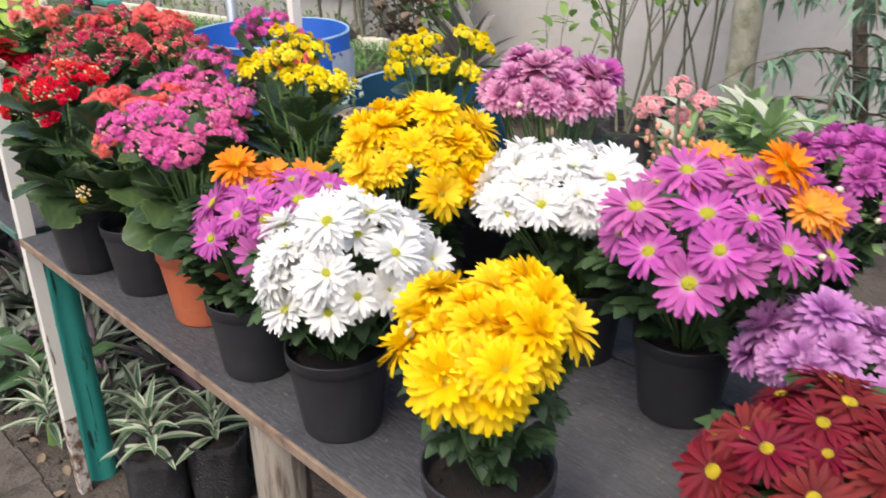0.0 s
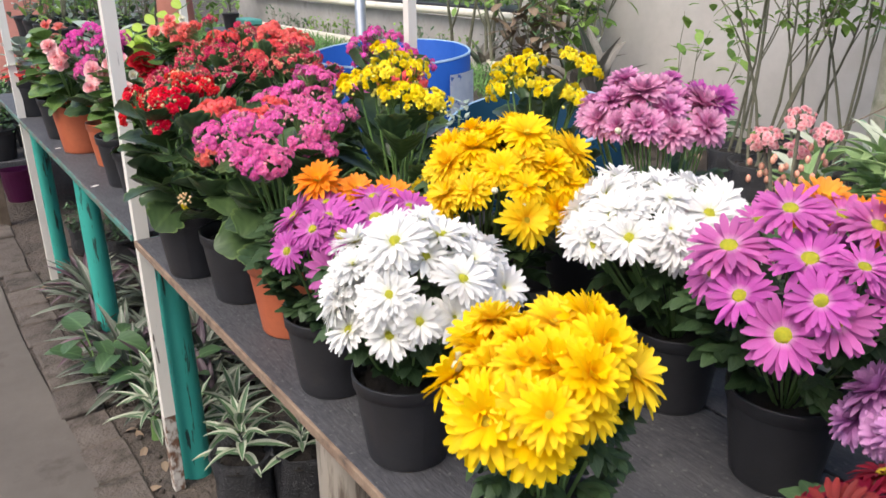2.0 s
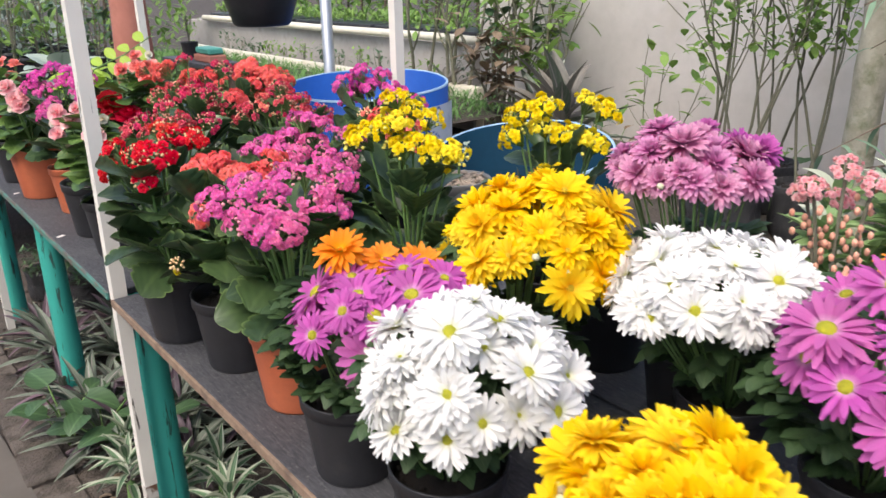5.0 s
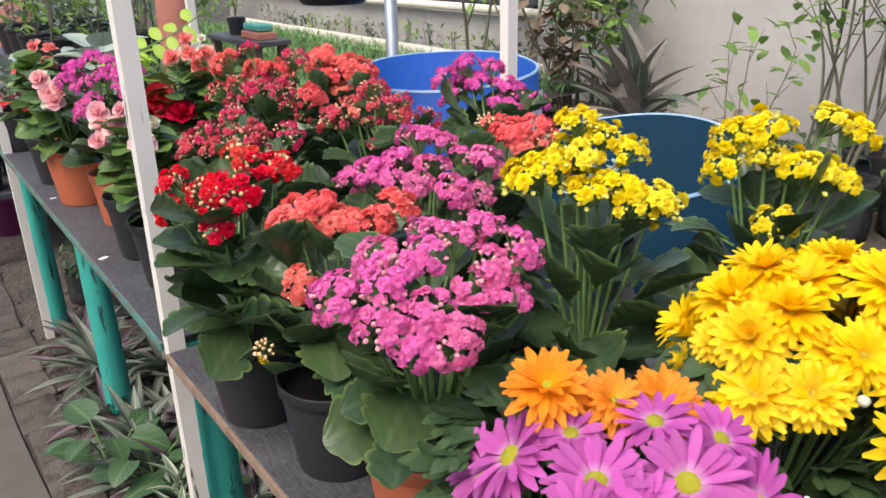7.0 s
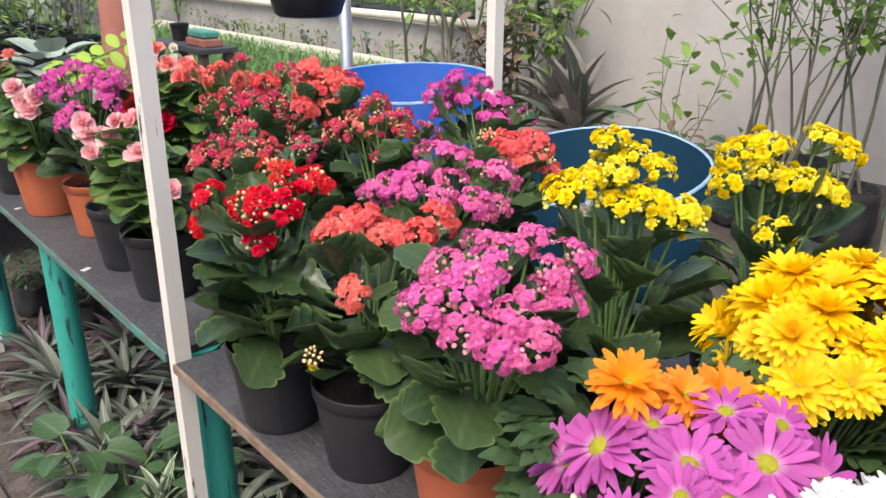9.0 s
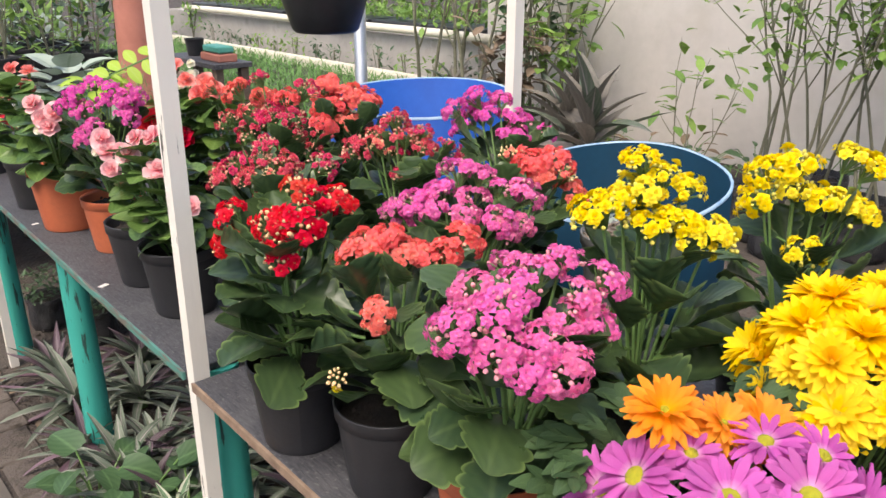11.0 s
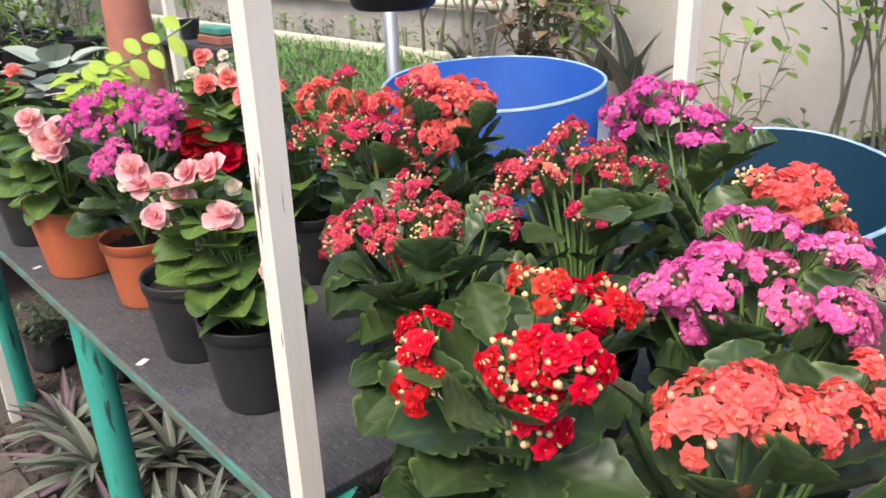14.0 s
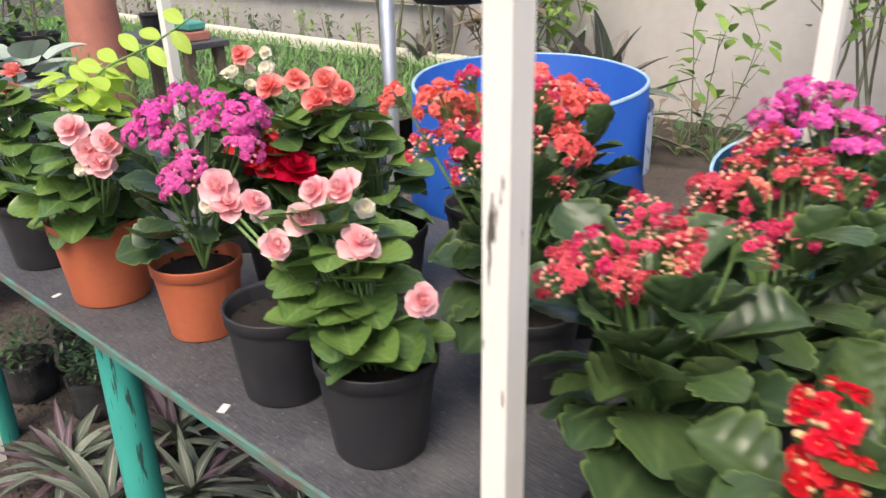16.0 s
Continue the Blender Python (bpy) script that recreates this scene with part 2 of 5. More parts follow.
POT_T = plain_mat("terracotta_plastic", (0.6, 0.14, 0.06), (0.68, 0.19, 0.085), 10, 0.48, bumps=0.08, spots=((0.45, 0.13, 0.07), 0.6, 0.85, 9))
SOIL = plain_mat("potting_soil", (0.012, 0.009, 0.007), (0.04, 0.028, 0.02), 60, 0.95, bumps=1.0, dist=0.01, spots=((0.12, 0.09, 0.06), 0.66, 0.76, 150))
CHIPS = plain_mat("wood_chips", (0.14, 0.1, 0.075), (0.34, 0.28, 0.22), 40, 0.9, bumps=0.8, vary=0.3)
BAG = plain_mat("black_bag_film", (0.012, 0.012, 0.014), (0.04, 0.04, 0.046), 22, 0.35, bumps=0.8, dist=0.02)
EARTH = plain_mat("garden_earth", (0.036, 0.028, 0.023), (0.1, 0.08, 0.066), 5, 0.95, bumps=1.0, dist=0.02, place=True, spots=((0.15, 0.12, 0.095), 0.6, 0.72, 40))
CONCRETE = plain_mat("worn_concrete", (0.075, 0.064, 0.054), (0.125, 0.108, 0.093), 2.2, 0.85, bumps=0.5, place=True, spots=((0.04, 0.03, 0.023), 0.58, 0.72, 2.6))
BRICK = plain_mat("old_edging_brick", (0.07, 0.055, 0.045), (0.125, 0.104, 0.088), 9, 0.9, bumps=1.0, dist=0.008, place=True, spots=((0.035, 0.027, 0.02), 0.5, 0.66, 11), vary=0.15)
def board_mat():
    """Dark weathered ply: fine grain along the bench, grey scuffs and a few pale scratches."""
    m, nt, b = mat("dark_bench_board", 0.6, spec=0.4)
    p = world_at(nt)
    mp = nt.nodes.new("ShaderNodeMapping")
    mp.inputs["Scale"].default_value = (150, 26, 26)
    nt.links.new(p, mp.inputs["Vector"])
    grain = noise_of(nt, mp.outputs[0], 1.6, 6, 0.65)
    scuff, fine = noise_of(nt, p, 4.5, 6, 0.62), noise_of(nt, p, 120, 3)
    c = mix(nt, ramp(nt, grain, [(0.3, (0, 0, 0)), (0.72, (1, 1, 1))]), (0.026, 0.026, 0.031), (0.088, 0.088, 0.097))
    c = mix(nt, ramp(nt, scuff, [(0.48, (0, 0, 0)), (0.75, (0.75, 0.75, 0.75))]), c, (0.13, 0.128, 0.13))
    c = mix(nt, ramp(nt, fine, [(0.6, (0, 0, 0)), (0.7, (0.6, 0.6, 0.6))]), c, (0.19, 0.185, 0.18))
    nt.links.new(c, b.inputs["Base Color"])
    rough_of(nt, b, scuff, 0.45, 0.75)
    bump(nt, b, grain, 0.7, 0.003)
    return m


BOARD = board_mat()
BOARD_E = plain_mat("raw_board_edge", (0.17, 0.105, 0.07), (0.32, 0.23, 0.16), 30, 0.85, bumps=0.6, spots=((0.08, 0.06, 0.05), 0.55, 0.75, 20))
TEAL = painted_wood("teal_paint", (0.045, 0.4, 0.33), (0.025, 0.07, 0.06), 0.59, 0.62)
TEAL_EDGE = painted_wood("teal_edge_paint", (0.08, 0.24, 0.2), (0.13, 0.11, 0.09), 0.44, 0.56, scale=(60, 9, 60))
CREAM = painted_wood("cream_paint", (0.82, 0.78, 0.7), (0.09, 0.08, 0.06), 0.645, 0.665)
RUSTED = painted_wood("rusty_cream_paint", (0.66, 0.62, 0.56), (0.16, 0.08, 0.045), 0.45, 0.58, scale=(40, 40, 30))
GREYWOOD = painted_wood("grey_wood", (0.33, 0.29, 0.24), (0.11, 0.085, 0.065), 0.48, 0.62)
STEEL = plain_mat("galvanised_steel", (0.42, 0.43, 0.44), (0.58, 0.59, 0.6), 12, 0.38, 0.9, 0.05)
BLUE = plain_mat("blue_drum_plastic", (0.006, 0.055, 0.28), (0.012, 0.085, 0.38), 5, 0.6, bumps=0.1, spec=0.25, spots=((0.3, 0.36, 0.46), 0.66, 0.72, 6))
BLUE_RIM = plain_mat("cut_blue_rim", (0.2, 0.36, 0.55), (0.4, 0.55, 0.7), 20, 0.5)
PETROL = plain_mat("petrol_drum_plastic", (0.0015, 0.02, 0.042), (0.003, 0.032, 0.064), 5, 0.75, bumps=0.1, spec=0.15)
LABELW = plain_mat("torn_white_label", (0.5, 0.56, 0.66), (0.68, 0.72, 0.78), 20, 0.6, spots=((0.02, 0.1, 0.4), 0.58, 0.64, 25))
PLASTER = plain_mat("cream_plaster", (0.44, 0.41, 0.38), (0.56, 0.53, 0.5), 1.3, 0.9, bumps=0.35, place=True, spots=((0.42, 0.385, 0.34), 0.55, 0.8, 2.4))
# darker and greyer than PLASTER: the plants' shade is put into this colour
SHADED_WALL = plain_mat("shaded_wall_grey", (0.3, 0.28, 0.26), (0.46, 0.43, 0.4), 1.6, 0.9, bumps=0.4, place=True, spots=((0.2, 0.18, 0.16), 0.55, 0.8, 3))
SALMON = plain_mat("salmon_plaster", (0.5, 0.2, 0.155), (0.6, 0.27, 0.21), 2, 0.9, bumps=0.3, place=True, spots=((0.3, 0.2, 0.15), 0.6, 0.8, 4))
CLAY = plain_mat("red_clay", (0.36, 0.13, 0.09), (0.47, 0.19, 0.14), 4, 0.85, bumps=0.3, spots=((0.25, 0.1, 0.08), 0.6, 0.8, 6))
PVC = plain_mat("cream_pvc", (0.62, 0.57, 0.46), (0.74, 0.69, 0.58), 5, 0.5, spots=((0.4, 0.34, 0.25), 0.6, 0.85, 8))
CHIPPED = plain_mat("white_paint_flake", (0.62, 0.58, 0.55), (0.75, 0.7, 0.68), 60, 0.7)
YARD = plain_mat("pale_yard_concrete", (0.4, 0.37, 0.33), (0.54, 0.5, 0.46), 1.5, 0.9, bumps=0.4, place=True, spots=((0.22, 0.19, 0.16), 0.58, 0.75, 2.5))
TEALTRAY = plain_mat("teal_tray_plastic", (0.06, 0.3, 0.24), (0.1, 0.38, 0.3), 8, 0.5)
MAGPLASTIC = plain_mat("magenta_plastic", (0.3, 0.04, 0.2), (0.4, 0.07, 0.28), 8, 0.4)


# ---------------------------------------------------------------- mesh tools
class Shape:
    """Collects pieces, each with its own uv and material slot, for one mesh."""

    def __init__(self):
        self.v, self.f, self.u, self.m = [], [], [], []

    def add(self, piece, at=None, slot=0):
        v, f, u = piece
        k = len(self.v)
        self.v += [tuple(at @ Vector(p)) for p in v] if at is not None else list(v)
        self.f += [tuple(k + i for i in q) for q in f]
        self.u += u
        self.m += [slot] * len(f) if isinstance(slot, int) else slot
        return self

    def mesh(self, name, mats, smooth=True):
        me = bpy.data.meshes.new(name)
        me.from_pydata(self.v, [], self.f)
        for m in mats:
            me.materials.append(m)
        uv = me.uv_layers.new(name="uv")
        loops = np.empty(len(me.loops), dtype=np.int32)
        me.loops.foreach_get("vertex_index", loops)
        uv.data.foreach_set("uv", np.array(self.u, dtype=np.float32)[loops].ravel())
        me.polygons.foreach_set("material_index", np.array(self.m, dtype=np.int32))
        me.polygons.foreach_set("use_smooth", np.full(len(me.polygons), smooth, dtype=bool))
        me.update()
        return me


def grid(rows, cols, fn):
    v, u = [], []
    for i in range(rows + 1):
        for j in range(cols + 1):
            v.append(fn(i / rows, j / cols))
            u.append((j / cols, i / rows))
    f = [(i * (cols + 1) + j, i * (cols + 1) + j + 1, (i + 1) * (cols + 1) + j + 1, (i + 1) * (cols + 1) + j) for i in range(rows) for j in range(cols)]
    return v, f, u


def strap(t):
    return (0.34 + 0.66 * min(1, 1.7 * t)) * math.sqrt(max(0.12, 1 - t ** 9))


def oval(t):
    return max(0.04, math.sin(math.pi * (0.03 + 0.95 * t)) ** 0.75)


def obovate(t):
    return max(0.07, math.sin(math.pi * min(1, 0.02 + 0.97 * t ** 1.55)) ** 0.7)


def lance(t):
    return max(0.02, math.sin(math.pi * (0.1 + 0.88 * t ** 0.8)) ** 0.9)


def heart(t):
    return max(0.03, math.sin(math.pi * (0.12 + 0.86 * t) ** 0.78) ** 0.62)


def blade(length, width, shape, rows=5, cols=2, bend=0.0, cup=0.0, wave=0.0, waves=5, twist=0.0, scallop=0.0):
    """A petal or leaf from the origin along +y, its face up. bend curls it down, cup lifts its edges."""
    def fn(t, s):
        s = 2 * s - 1
        w = width / 2 * shape(t) * (1 + wave * math.cos(2 * math.pi * waves * t))
        if scallop:
            w *= 1 - scallop * (1 - abs(math.sin(math.pi * waves * t))) * min(1, 3 * t)
        a = bend * t
        y = length * (math.sin(a) / bend if abs(bend) > 1e-4 else t)
        z = -length * ((1 - math.cos(a)) / bend if abs(bend) > 1e-4 else 0)
        x, z2 = s * w, cup * w * s * s + wave * 0.2 * w * abs(s) * math.sin(2 * math.pi * waves * t + 1)
        tw = twist * t
        return (x * math.cos(tw), y, z + z2 + x * math.sin(tw))
    return grid(rows, cols, fn)


def lathe(profile, seg=24, wobble=None):
    n = len(profile) - 1

    def fn(t, s):
        r, z = profile[round(t * n)]
        a = 2 * math.pi * s
        k = wobble(a, z) if wobble else 1
        return (r * k * math.cos(a), r * k * math.sin(a), z)
    return grid(n, seg, fn)


def ball(r, rows=4, seg=7, squash=1.0):
    return lathe([(max(0.0001, r * math.sin(math.pi * i / rows)), -squash * r * math.cos(math.pi * i / rows)) for i in range(rows + 1)], seg)


def dome(r, h, rows=3, seg=9):
    return lathe([(max(0.0001, r * math.cos(math.pi / 2 * i / rows)), h * math.sin(math.pi / 2 * i / rows)) for i in range(rows + 1)], seg)


def tube(points, radii, seg=6):
    pts = [Vector(p) for p in points]
    n = len(pts) - 1
    rad = radii if isinstance(radii, (list, tuple)) else [radii] * (n + 1)
    frames = []
    for i in range(n + 1):
        d = (pts[min(n, i + 1)] - pts[max(0, i - 1)]).normalized()
        a = d.cross(Vector((0.31, 0.95, 0.05))).normalized()
        frames.append((a, d.cross(a)))

    def fn(t, s):
        i = round(t * n)
        a, b = frames[i]
        w = 2 * math.pi * s
        return tuple(pts[i] + rad[i] * (math.cos(w) * a + math.sin(w) * b))
    return grid(n, seg, fn)


def block(sx, sy, sz, bevel=0.0):
    """A box with its base at z = 0 and its corners cut."""
    bm = bmesh.new()
    bmesh.ops.create_cube(bm, size=1)
    bmesh.ops.scale(bm, vec=(sx, sy, sz), verts=bm.verts)
    bmesh.ops.translate(bm, vec=(0, 0, sz / 2), verts=bm.verts)
    if bevel:
        bmesh.ops.bevel(bm, geom=bm.edges[:], offset=bevel, segments=1, affect="EDGES")
    bm.verts.index_update()
    out = [tuple(v.co) for v in bm.verts], [tuple(v.index for v in f.verts) for f in bm.faces], [(v.co.x, v.co.z) for v in bm.verts]
    bm.free()
    return out


def flat(name, piece, material, smooth=False):
    return Shape().add(piece).mesh(name, [material], smooth)


def part(name, me, parent, at=None, label=""):
    ob = new(name, me)
    ob.parent = parent
    if at is not None:
        ob.matrix_basis = at
    return tagged(ob, label)


def thing(name, at, label, category, group="", kind="", me=None):
    ob = new(name, me)
    ob.matrix_basis = at
    return tagged(ob, label, category, group, kind)


def facing(p, normal, spin=0.0, size=1.0):
    q = Vector(normal).to_track_quat("Z", "Y").to_matrix().to_4x4()
    return Matrix.Translation(p) @ q @ Matrix.Rotation(spin, 4, "Z") @ Matrix.Scale(size, 4)


def spin_tilt(a, e, out=0.0, up=0.0):
    return Matrix.Rotation(a, 4, "Z") @ Matrix.Translation((0, out, up)) @ Matrix.Rotation(e, 4, "X")


# ---------------------------------------------------------------- flowers
def daisy(name, petal, disc, layers, disc_r, seed):
    r = random.Random(seed)
    s = Shape()
    for count, length, width, lift, bend in layers:
        for i in range(count):
            a = 2 * math.pi * (i + r.uniform(-0.3, 0.3)) / count
            s.add(blade(length * r.uniform(0.86, 1.06), width, strap, 4, 2, bend + r.uniform(-0.25, 0.25), 0.35, twist=r.uniform(-0.3, 0.3)),
                  spin_tilt(a, lift + r.uniform(-0.12, 0.12), disc_r * 0.45, 0.001 + 0.004 * lift))
    s.add(dome(disc_r, disc_r * 0.6, 3, 10), Matrix.Translation((0, 0, 0.002)), 1)
    s.add(lathe([(0.0015, -0.012), (0.007, -0.008), (0.009, 0.0)], 7), None, 2)
    return s.mesh(name, [petal, disc, STEM])


def floret(s, at, r, size, slot=0, layers=3):
    for k in range(layers):
        n = 6 if k == 0 else 5
        for i in range(n):
            a = 2 * math.pi * (i + 0.5 * k) / n + r.uniform(-0.15, 0.15)
            s.add(blade(size * (1 - 0.24 * k), size * (0.84 - 0.16 * k), obovate, 3, 2, r.uniform(0.1, 0.8), 0.3),
                  at @ spin_tilt(a, 0.12 + 0.45 * k + r.uniform(-0.1, 0.1), 0.0008, 0.001 + 0.0015 * k), slot)


def floret_eye(s, at, size):
    s.add(ball(size * 0.2, 2, 5), at @ Matrix.Translation((0, 0, size * 0.22)), 1)


def umbel(name, petal, bud, radius, flowers, buds, size, seed):
    """A domed head of florets and buds on short stalks; its top is 0.02 above the origin."""
    r = random.Random(seed)
    s = Shape()
    total = flowers + buds
    for i in range(total):
        th = math.acos(1 - 0.9 * (i + 0.5) / total) * r.uniform(0.85, 1.12)
        ph = i * 2.39996 + r.uniform(-0.35, 0.35)
        d = Vector((math.sin(th) * math.cos(ph), math.sin(th) * math.sin(ph), math.cos(th)))
        p = Vector((d.x * radius, d.y * radius, d.z * radius * 0.62 - radius * 0.4)) * r.uniform(0.86, 1.1) + Vector((0, 0, r.uniform(-0.007, 0.006)))
        s.add(tube([(0, 0, -0.045), tuple(0.6 * p + Vector((0, 0, -0.012))), tuple(p)], 0.0011, 3), None, 2)
        if r.random() < flowers / total:
            at = facing(p, (d + Vector((r.uniform(-0.45, 0.45), r.uniform(-0.45, 0.45), 0.15))).normalized(), r.uniform(0, 6))
            z = size * r.uniform(0.75, 1.15)
            floret(s, at, r, z)
            floret_eye(s, at, z)
        else:
            s.add(ball(size * r.uniform(0.22, 0.34), 4, 6, 1.15), facing(p, d), 1)
    return s.mesh(name, [petal, bud, STEM])


def rose(name, petal, size, seed, layers=5):
    """A double begonia bloom: ruffled round petals closing towards the middle."""
    r = random.Random(seed)
    s = Shape()
    for k in range(layers):
        n = 5 if k < 3 else 3
        for i in range(n):
            a = 2 * math.pi * (i + 0.5 * (k % 2)) / n + r.uniform(-0.25, 0.25)
            L = size * (1.0 - 0.17 * k) * r.uniform(0.88, 1.12)
            s.add(blade(L, L * 1.12, obovate, 6, 4, r.uniform(-0.3, 0.6) - 0.3 * k, 0.4, wave=0.03, waves=2),
                  spin_tilt(a, 0.1 + 0.3 * k + r.uniform(-0.15, 0.15), 0.001, 0.0035 * k))
    s.add(lathe([(0.002, -0.02), (0.006, -0.006), (0.004, 0.002)], 6), None, 1)
    return s.mesh(name, [petal, STEM])


def kinds(fn, name, count, *a):
    return [fn(name, *a, 31 * k + len(name)) for k in range(count)]


SINGLE = [(20, 0.037, 0.0092, 0.1, 0.25), (17, 0.033, 0.0086, 0.34, 0.2), (9, 0.028, 0.0078, 0.6, 0.1)]
OPEN = [(19, 0.037, 0.0088, 0.08, 0.3), (15, 0.033, 0.0082, 0.34, 0.2)]
FULL = [(22, 0.038, 0.0096, 0.05, 0.35), (19, 0.034, 0.0092, 0.36, 0.25), (13, 0.027, 0.0085, 0.78, 0.15)]
POMPOM = [(22, 0.037, 0.0096, -0.05, 0.35), (20, 0.034, 0.0092, 0.3, 0.25), (16, 0.029, 0.0088, 0.68, 0.05), (11, 0.021, 0.0076, 1.1, -0.2)]
NARROW = [(22, 0.038, 0.0074, 0.0, 0.5), (17, 0.033, 0.007, 0.3, 0.35)]
F_WHITE = kinds(daisy, "white_daisy", 3, WHITE_P, DISC_G, SINGLE, 0.0085)
F_WHITEF = kinds(daisy, "full_white_daisy", 3, WHITE_P, DISC_G, FULL, 0.0055)
F_YELLOW = kinds(daisy, "yellow_daisy", 3, YELLOW_P, DISC, FULL, 0.0075)
F_YELLOWP = kinds(daisy, "full_yellow_daisy", 3, YELLOW_P, YELLOW_P, POMPOM, 0.004)
F_MAG = kinds(daisy, "magenta_daisy", 3, MAGENTA_P, DISC_G, OPEN, 0.009)
F_ORANGE = kinds(daisy, "orange_daisy", 3, ORANGE_P, DISC_G, FULL, 0.007)
F_LILAC = kinds(daisy, "lilac_daisy", 3, LILAC_P, LILAC_P, POMPOM, 0.004)
F_DRED = kinds(daisy, "dark_red_daisy", 3, RED_P, DISC, NARROW, 0.008)
F_STRIPE = kinds(daisy, "striped_daisy", 3, STRIPE_P, STRIPE_P, POMPOM, 0.004)
F_DMAG = kinds(daisy, "deep_magenta_daisy", 2, MAGENTA_P, MAGENTA_P, POMPOM, 0.004)
U_PINK = kinds(umbel, "pink_umbel", 3, K_PINK, BUD_P, 0.035, 16, 9, 0.0128)
U_MAG = kinds(umbel, "magenta_umbel", 3, K_MAG, BUD_P, 0.035, 16, 7, 0.0122)
U_CORAL = kinds(umbel, "coral_umbel", 3, K_CORAL, BUD_C, 0.035, 16, 5, 0.0138)
U_RED = kinds(umbel, "red_umbel", 3, K_RED, BUD_Y, 0.033, 12, 17, 0.013)
U_CRIM = kinds(umbel, "crimson_umbel", 3, K_CRIM, BUD_C, 0.034, 14, 22, 0.0105)
U_YEL = kinds(umbel, "yellow_umbel", 3, K_YEL, BUD_L, 0.034, 16, 13, 0.0118)
U_BUD = kinds(umbel, "budding_umbel", 2, K_CORAL, BUD_Y, 0.019, 3, 22, 0.0085)
U_YBUD = kinds(umbel, "yellow_bud_umbel", 1, K_YEL, BUD_Y, 0.017, 1, 15, 0.0115)
U_PALE = kinds(umbel, "pale_pink_umbel", 1, B_PINK, BUD_C, 0.034, 22, 4, 0.0105)
O_PINK = kinds(rose, "pink_rose", 3, B_PINK, 0.024)
O_CORAL = kinds(rose, "coral_rose", 3, B_CORAL, 0.026)
O_RED = kinds(rose, "red_rose", 2, B_RED, 0.034)
O_CREAM = [rose("cream_rose", B_CREAM, 0.017, k, 3) for k in (10, 41)]


def leaf_mesh(name, material, length, width, shape, bend, cup, wave, waves, rows=8, cols=4, stalk=0.02, twist=0.0, scallop=0.0):
    s = Shape()
    s.add(blade(length, width, shape, rows, cols, bend, cup, wave, waves, twist, scallop), Matrix.Translation((0, stalk, 0)))
    s.add(tube([(0, 0, 0), (0, stalk * 1.3, 0.001)], 0.0025, 5), None, 1)
    return s.mesh(name, [material, STEM])


K_LEAVES = [leaf_mesh("kalanchoe_leaf", KLEAF, 0.09, 0.076, obovate, b, c, 0.02, 5.5, 44, 6, 0.014, w, 0.2)
            for b, c, w in ((0.25, 0.35, 0.2), (0.6, 0.25, -0.3), (-0.25, 0.55, 0.0), (0.85, 0.1, 0.3), (0.1, 0.75, -0.15), (-0.5, 0.4, 0.25))]
B_LEAVES = [leaf_mesh("begonia_leaf", BLEAF, 0.074, 0.086, heart, b, c, 0.05, 6, 36, 6, 0.02, w, 0.14)
            for b, c, w in ((0.35, 0.25, 0.2), (0.7, 0.05, -0.3), (0.05, 0.4, 0.1), (-0.2, 0.3, -0.2))]


def lobed(s, at, length, r, slot=0):
    """A small mum leaf: a middle blade and two pairs of lobes."""
    s.add(blade(length, length * 0.5, oval, 5, 2, r.uniform(0.2, 0.9), 0.2), at, slot)
    for side in (-1, 1):
        for y, k in ((0.22, 0.5), (0.45, 0.45)):
            s.add(blade(length * k, length * 0.3, oval, 4, 2, r.uniform(0.1, 0.8), 0.2), at @ Matrix.Translation((0, length * y, -0.001)) @ Matrix.Rotation(-side * 0.85, 4, "Z"), slot)


def mum_foliage(seed, count=95):
    r = random.Random(seed)
    s = Shape()
    for i in range(count):
        h = r.random()
        a = r.uniform(0, 2 * math.pi)
        rad = (0.022 + 0.075 * math.sin(math.pi * (0.06 + 0.7 * h))) * r.uniform(0.7, 1.15)
        lobed(s, Matrix.Translation((rad * math.cos(a) * 0.75, rad * math.sin(a) * 0.75, 0.02 + 0.155 * h)) @ spin_tilt(a - math.pi / 2 + r.uniform(-0.5, 0.5), r.uniform(-0.5, 0.5) + 0.45 * (1 - h)), r.uniform(0.038, 0.06), r)
    return s.mesh("mum_foliage", [MLEAF])


FOLIAGE = [mum_foliage(k) for k in (3, 8, 15)]


def pot_mesh(name, material, r=0.085, h=0.15):
    s = Shape()
    b = r * 0.74
    s.add(lathe([(0.001, 0.004), (b * 0.92, 0.004), (b, 0.0), (b + 0.002, 0.004), (r * 0.945, h * 0.84), (r * 0.95, h * 0.85), (r * 0.99, h * 0.86), (r, h * 0.985), (r * 1.005, h),
                 (r * 0.965, h), (r * 0.94, h * 0.95), (r * 0.91, h * 0.82), (b * 0.9, 0.02), (0.001, 0.02)], 32))
    return s.mesh(name, [material])


def soil_mesh(r, seed):
    q = random.Random(seed)
    s = Shape()
    s.add(lathe([(r, -0.004), (r * 0.8, 0.0), (r * 0.5, 0.004), (r * 0.25, 0.003), (0.001, 0.006)], 18, lambda a, z: 1 + 0.01 * math.sin(5 * a)))
    for _ in range(46):
        a, d = q.uniform(0, 6.28), r * math.sqrt(q.random()) * 0.93
        s.add(ball(q.uniform(0.002, 0.006), 3, 5, 0.7), Matrix.Translation((d * math.cos(a), d * math.sin(a), 0.003)))
    return s.mesh("soil", [SOIL])


POTS = {k: pot_mesh("plastic_pot", m) for k, m in (("black", POT_B), ("terracotta", POT_T), ("grey", POT_G))}
SOILS = [soil_mesh(0.077, k) for k in range(3)]
TOP = 0.75


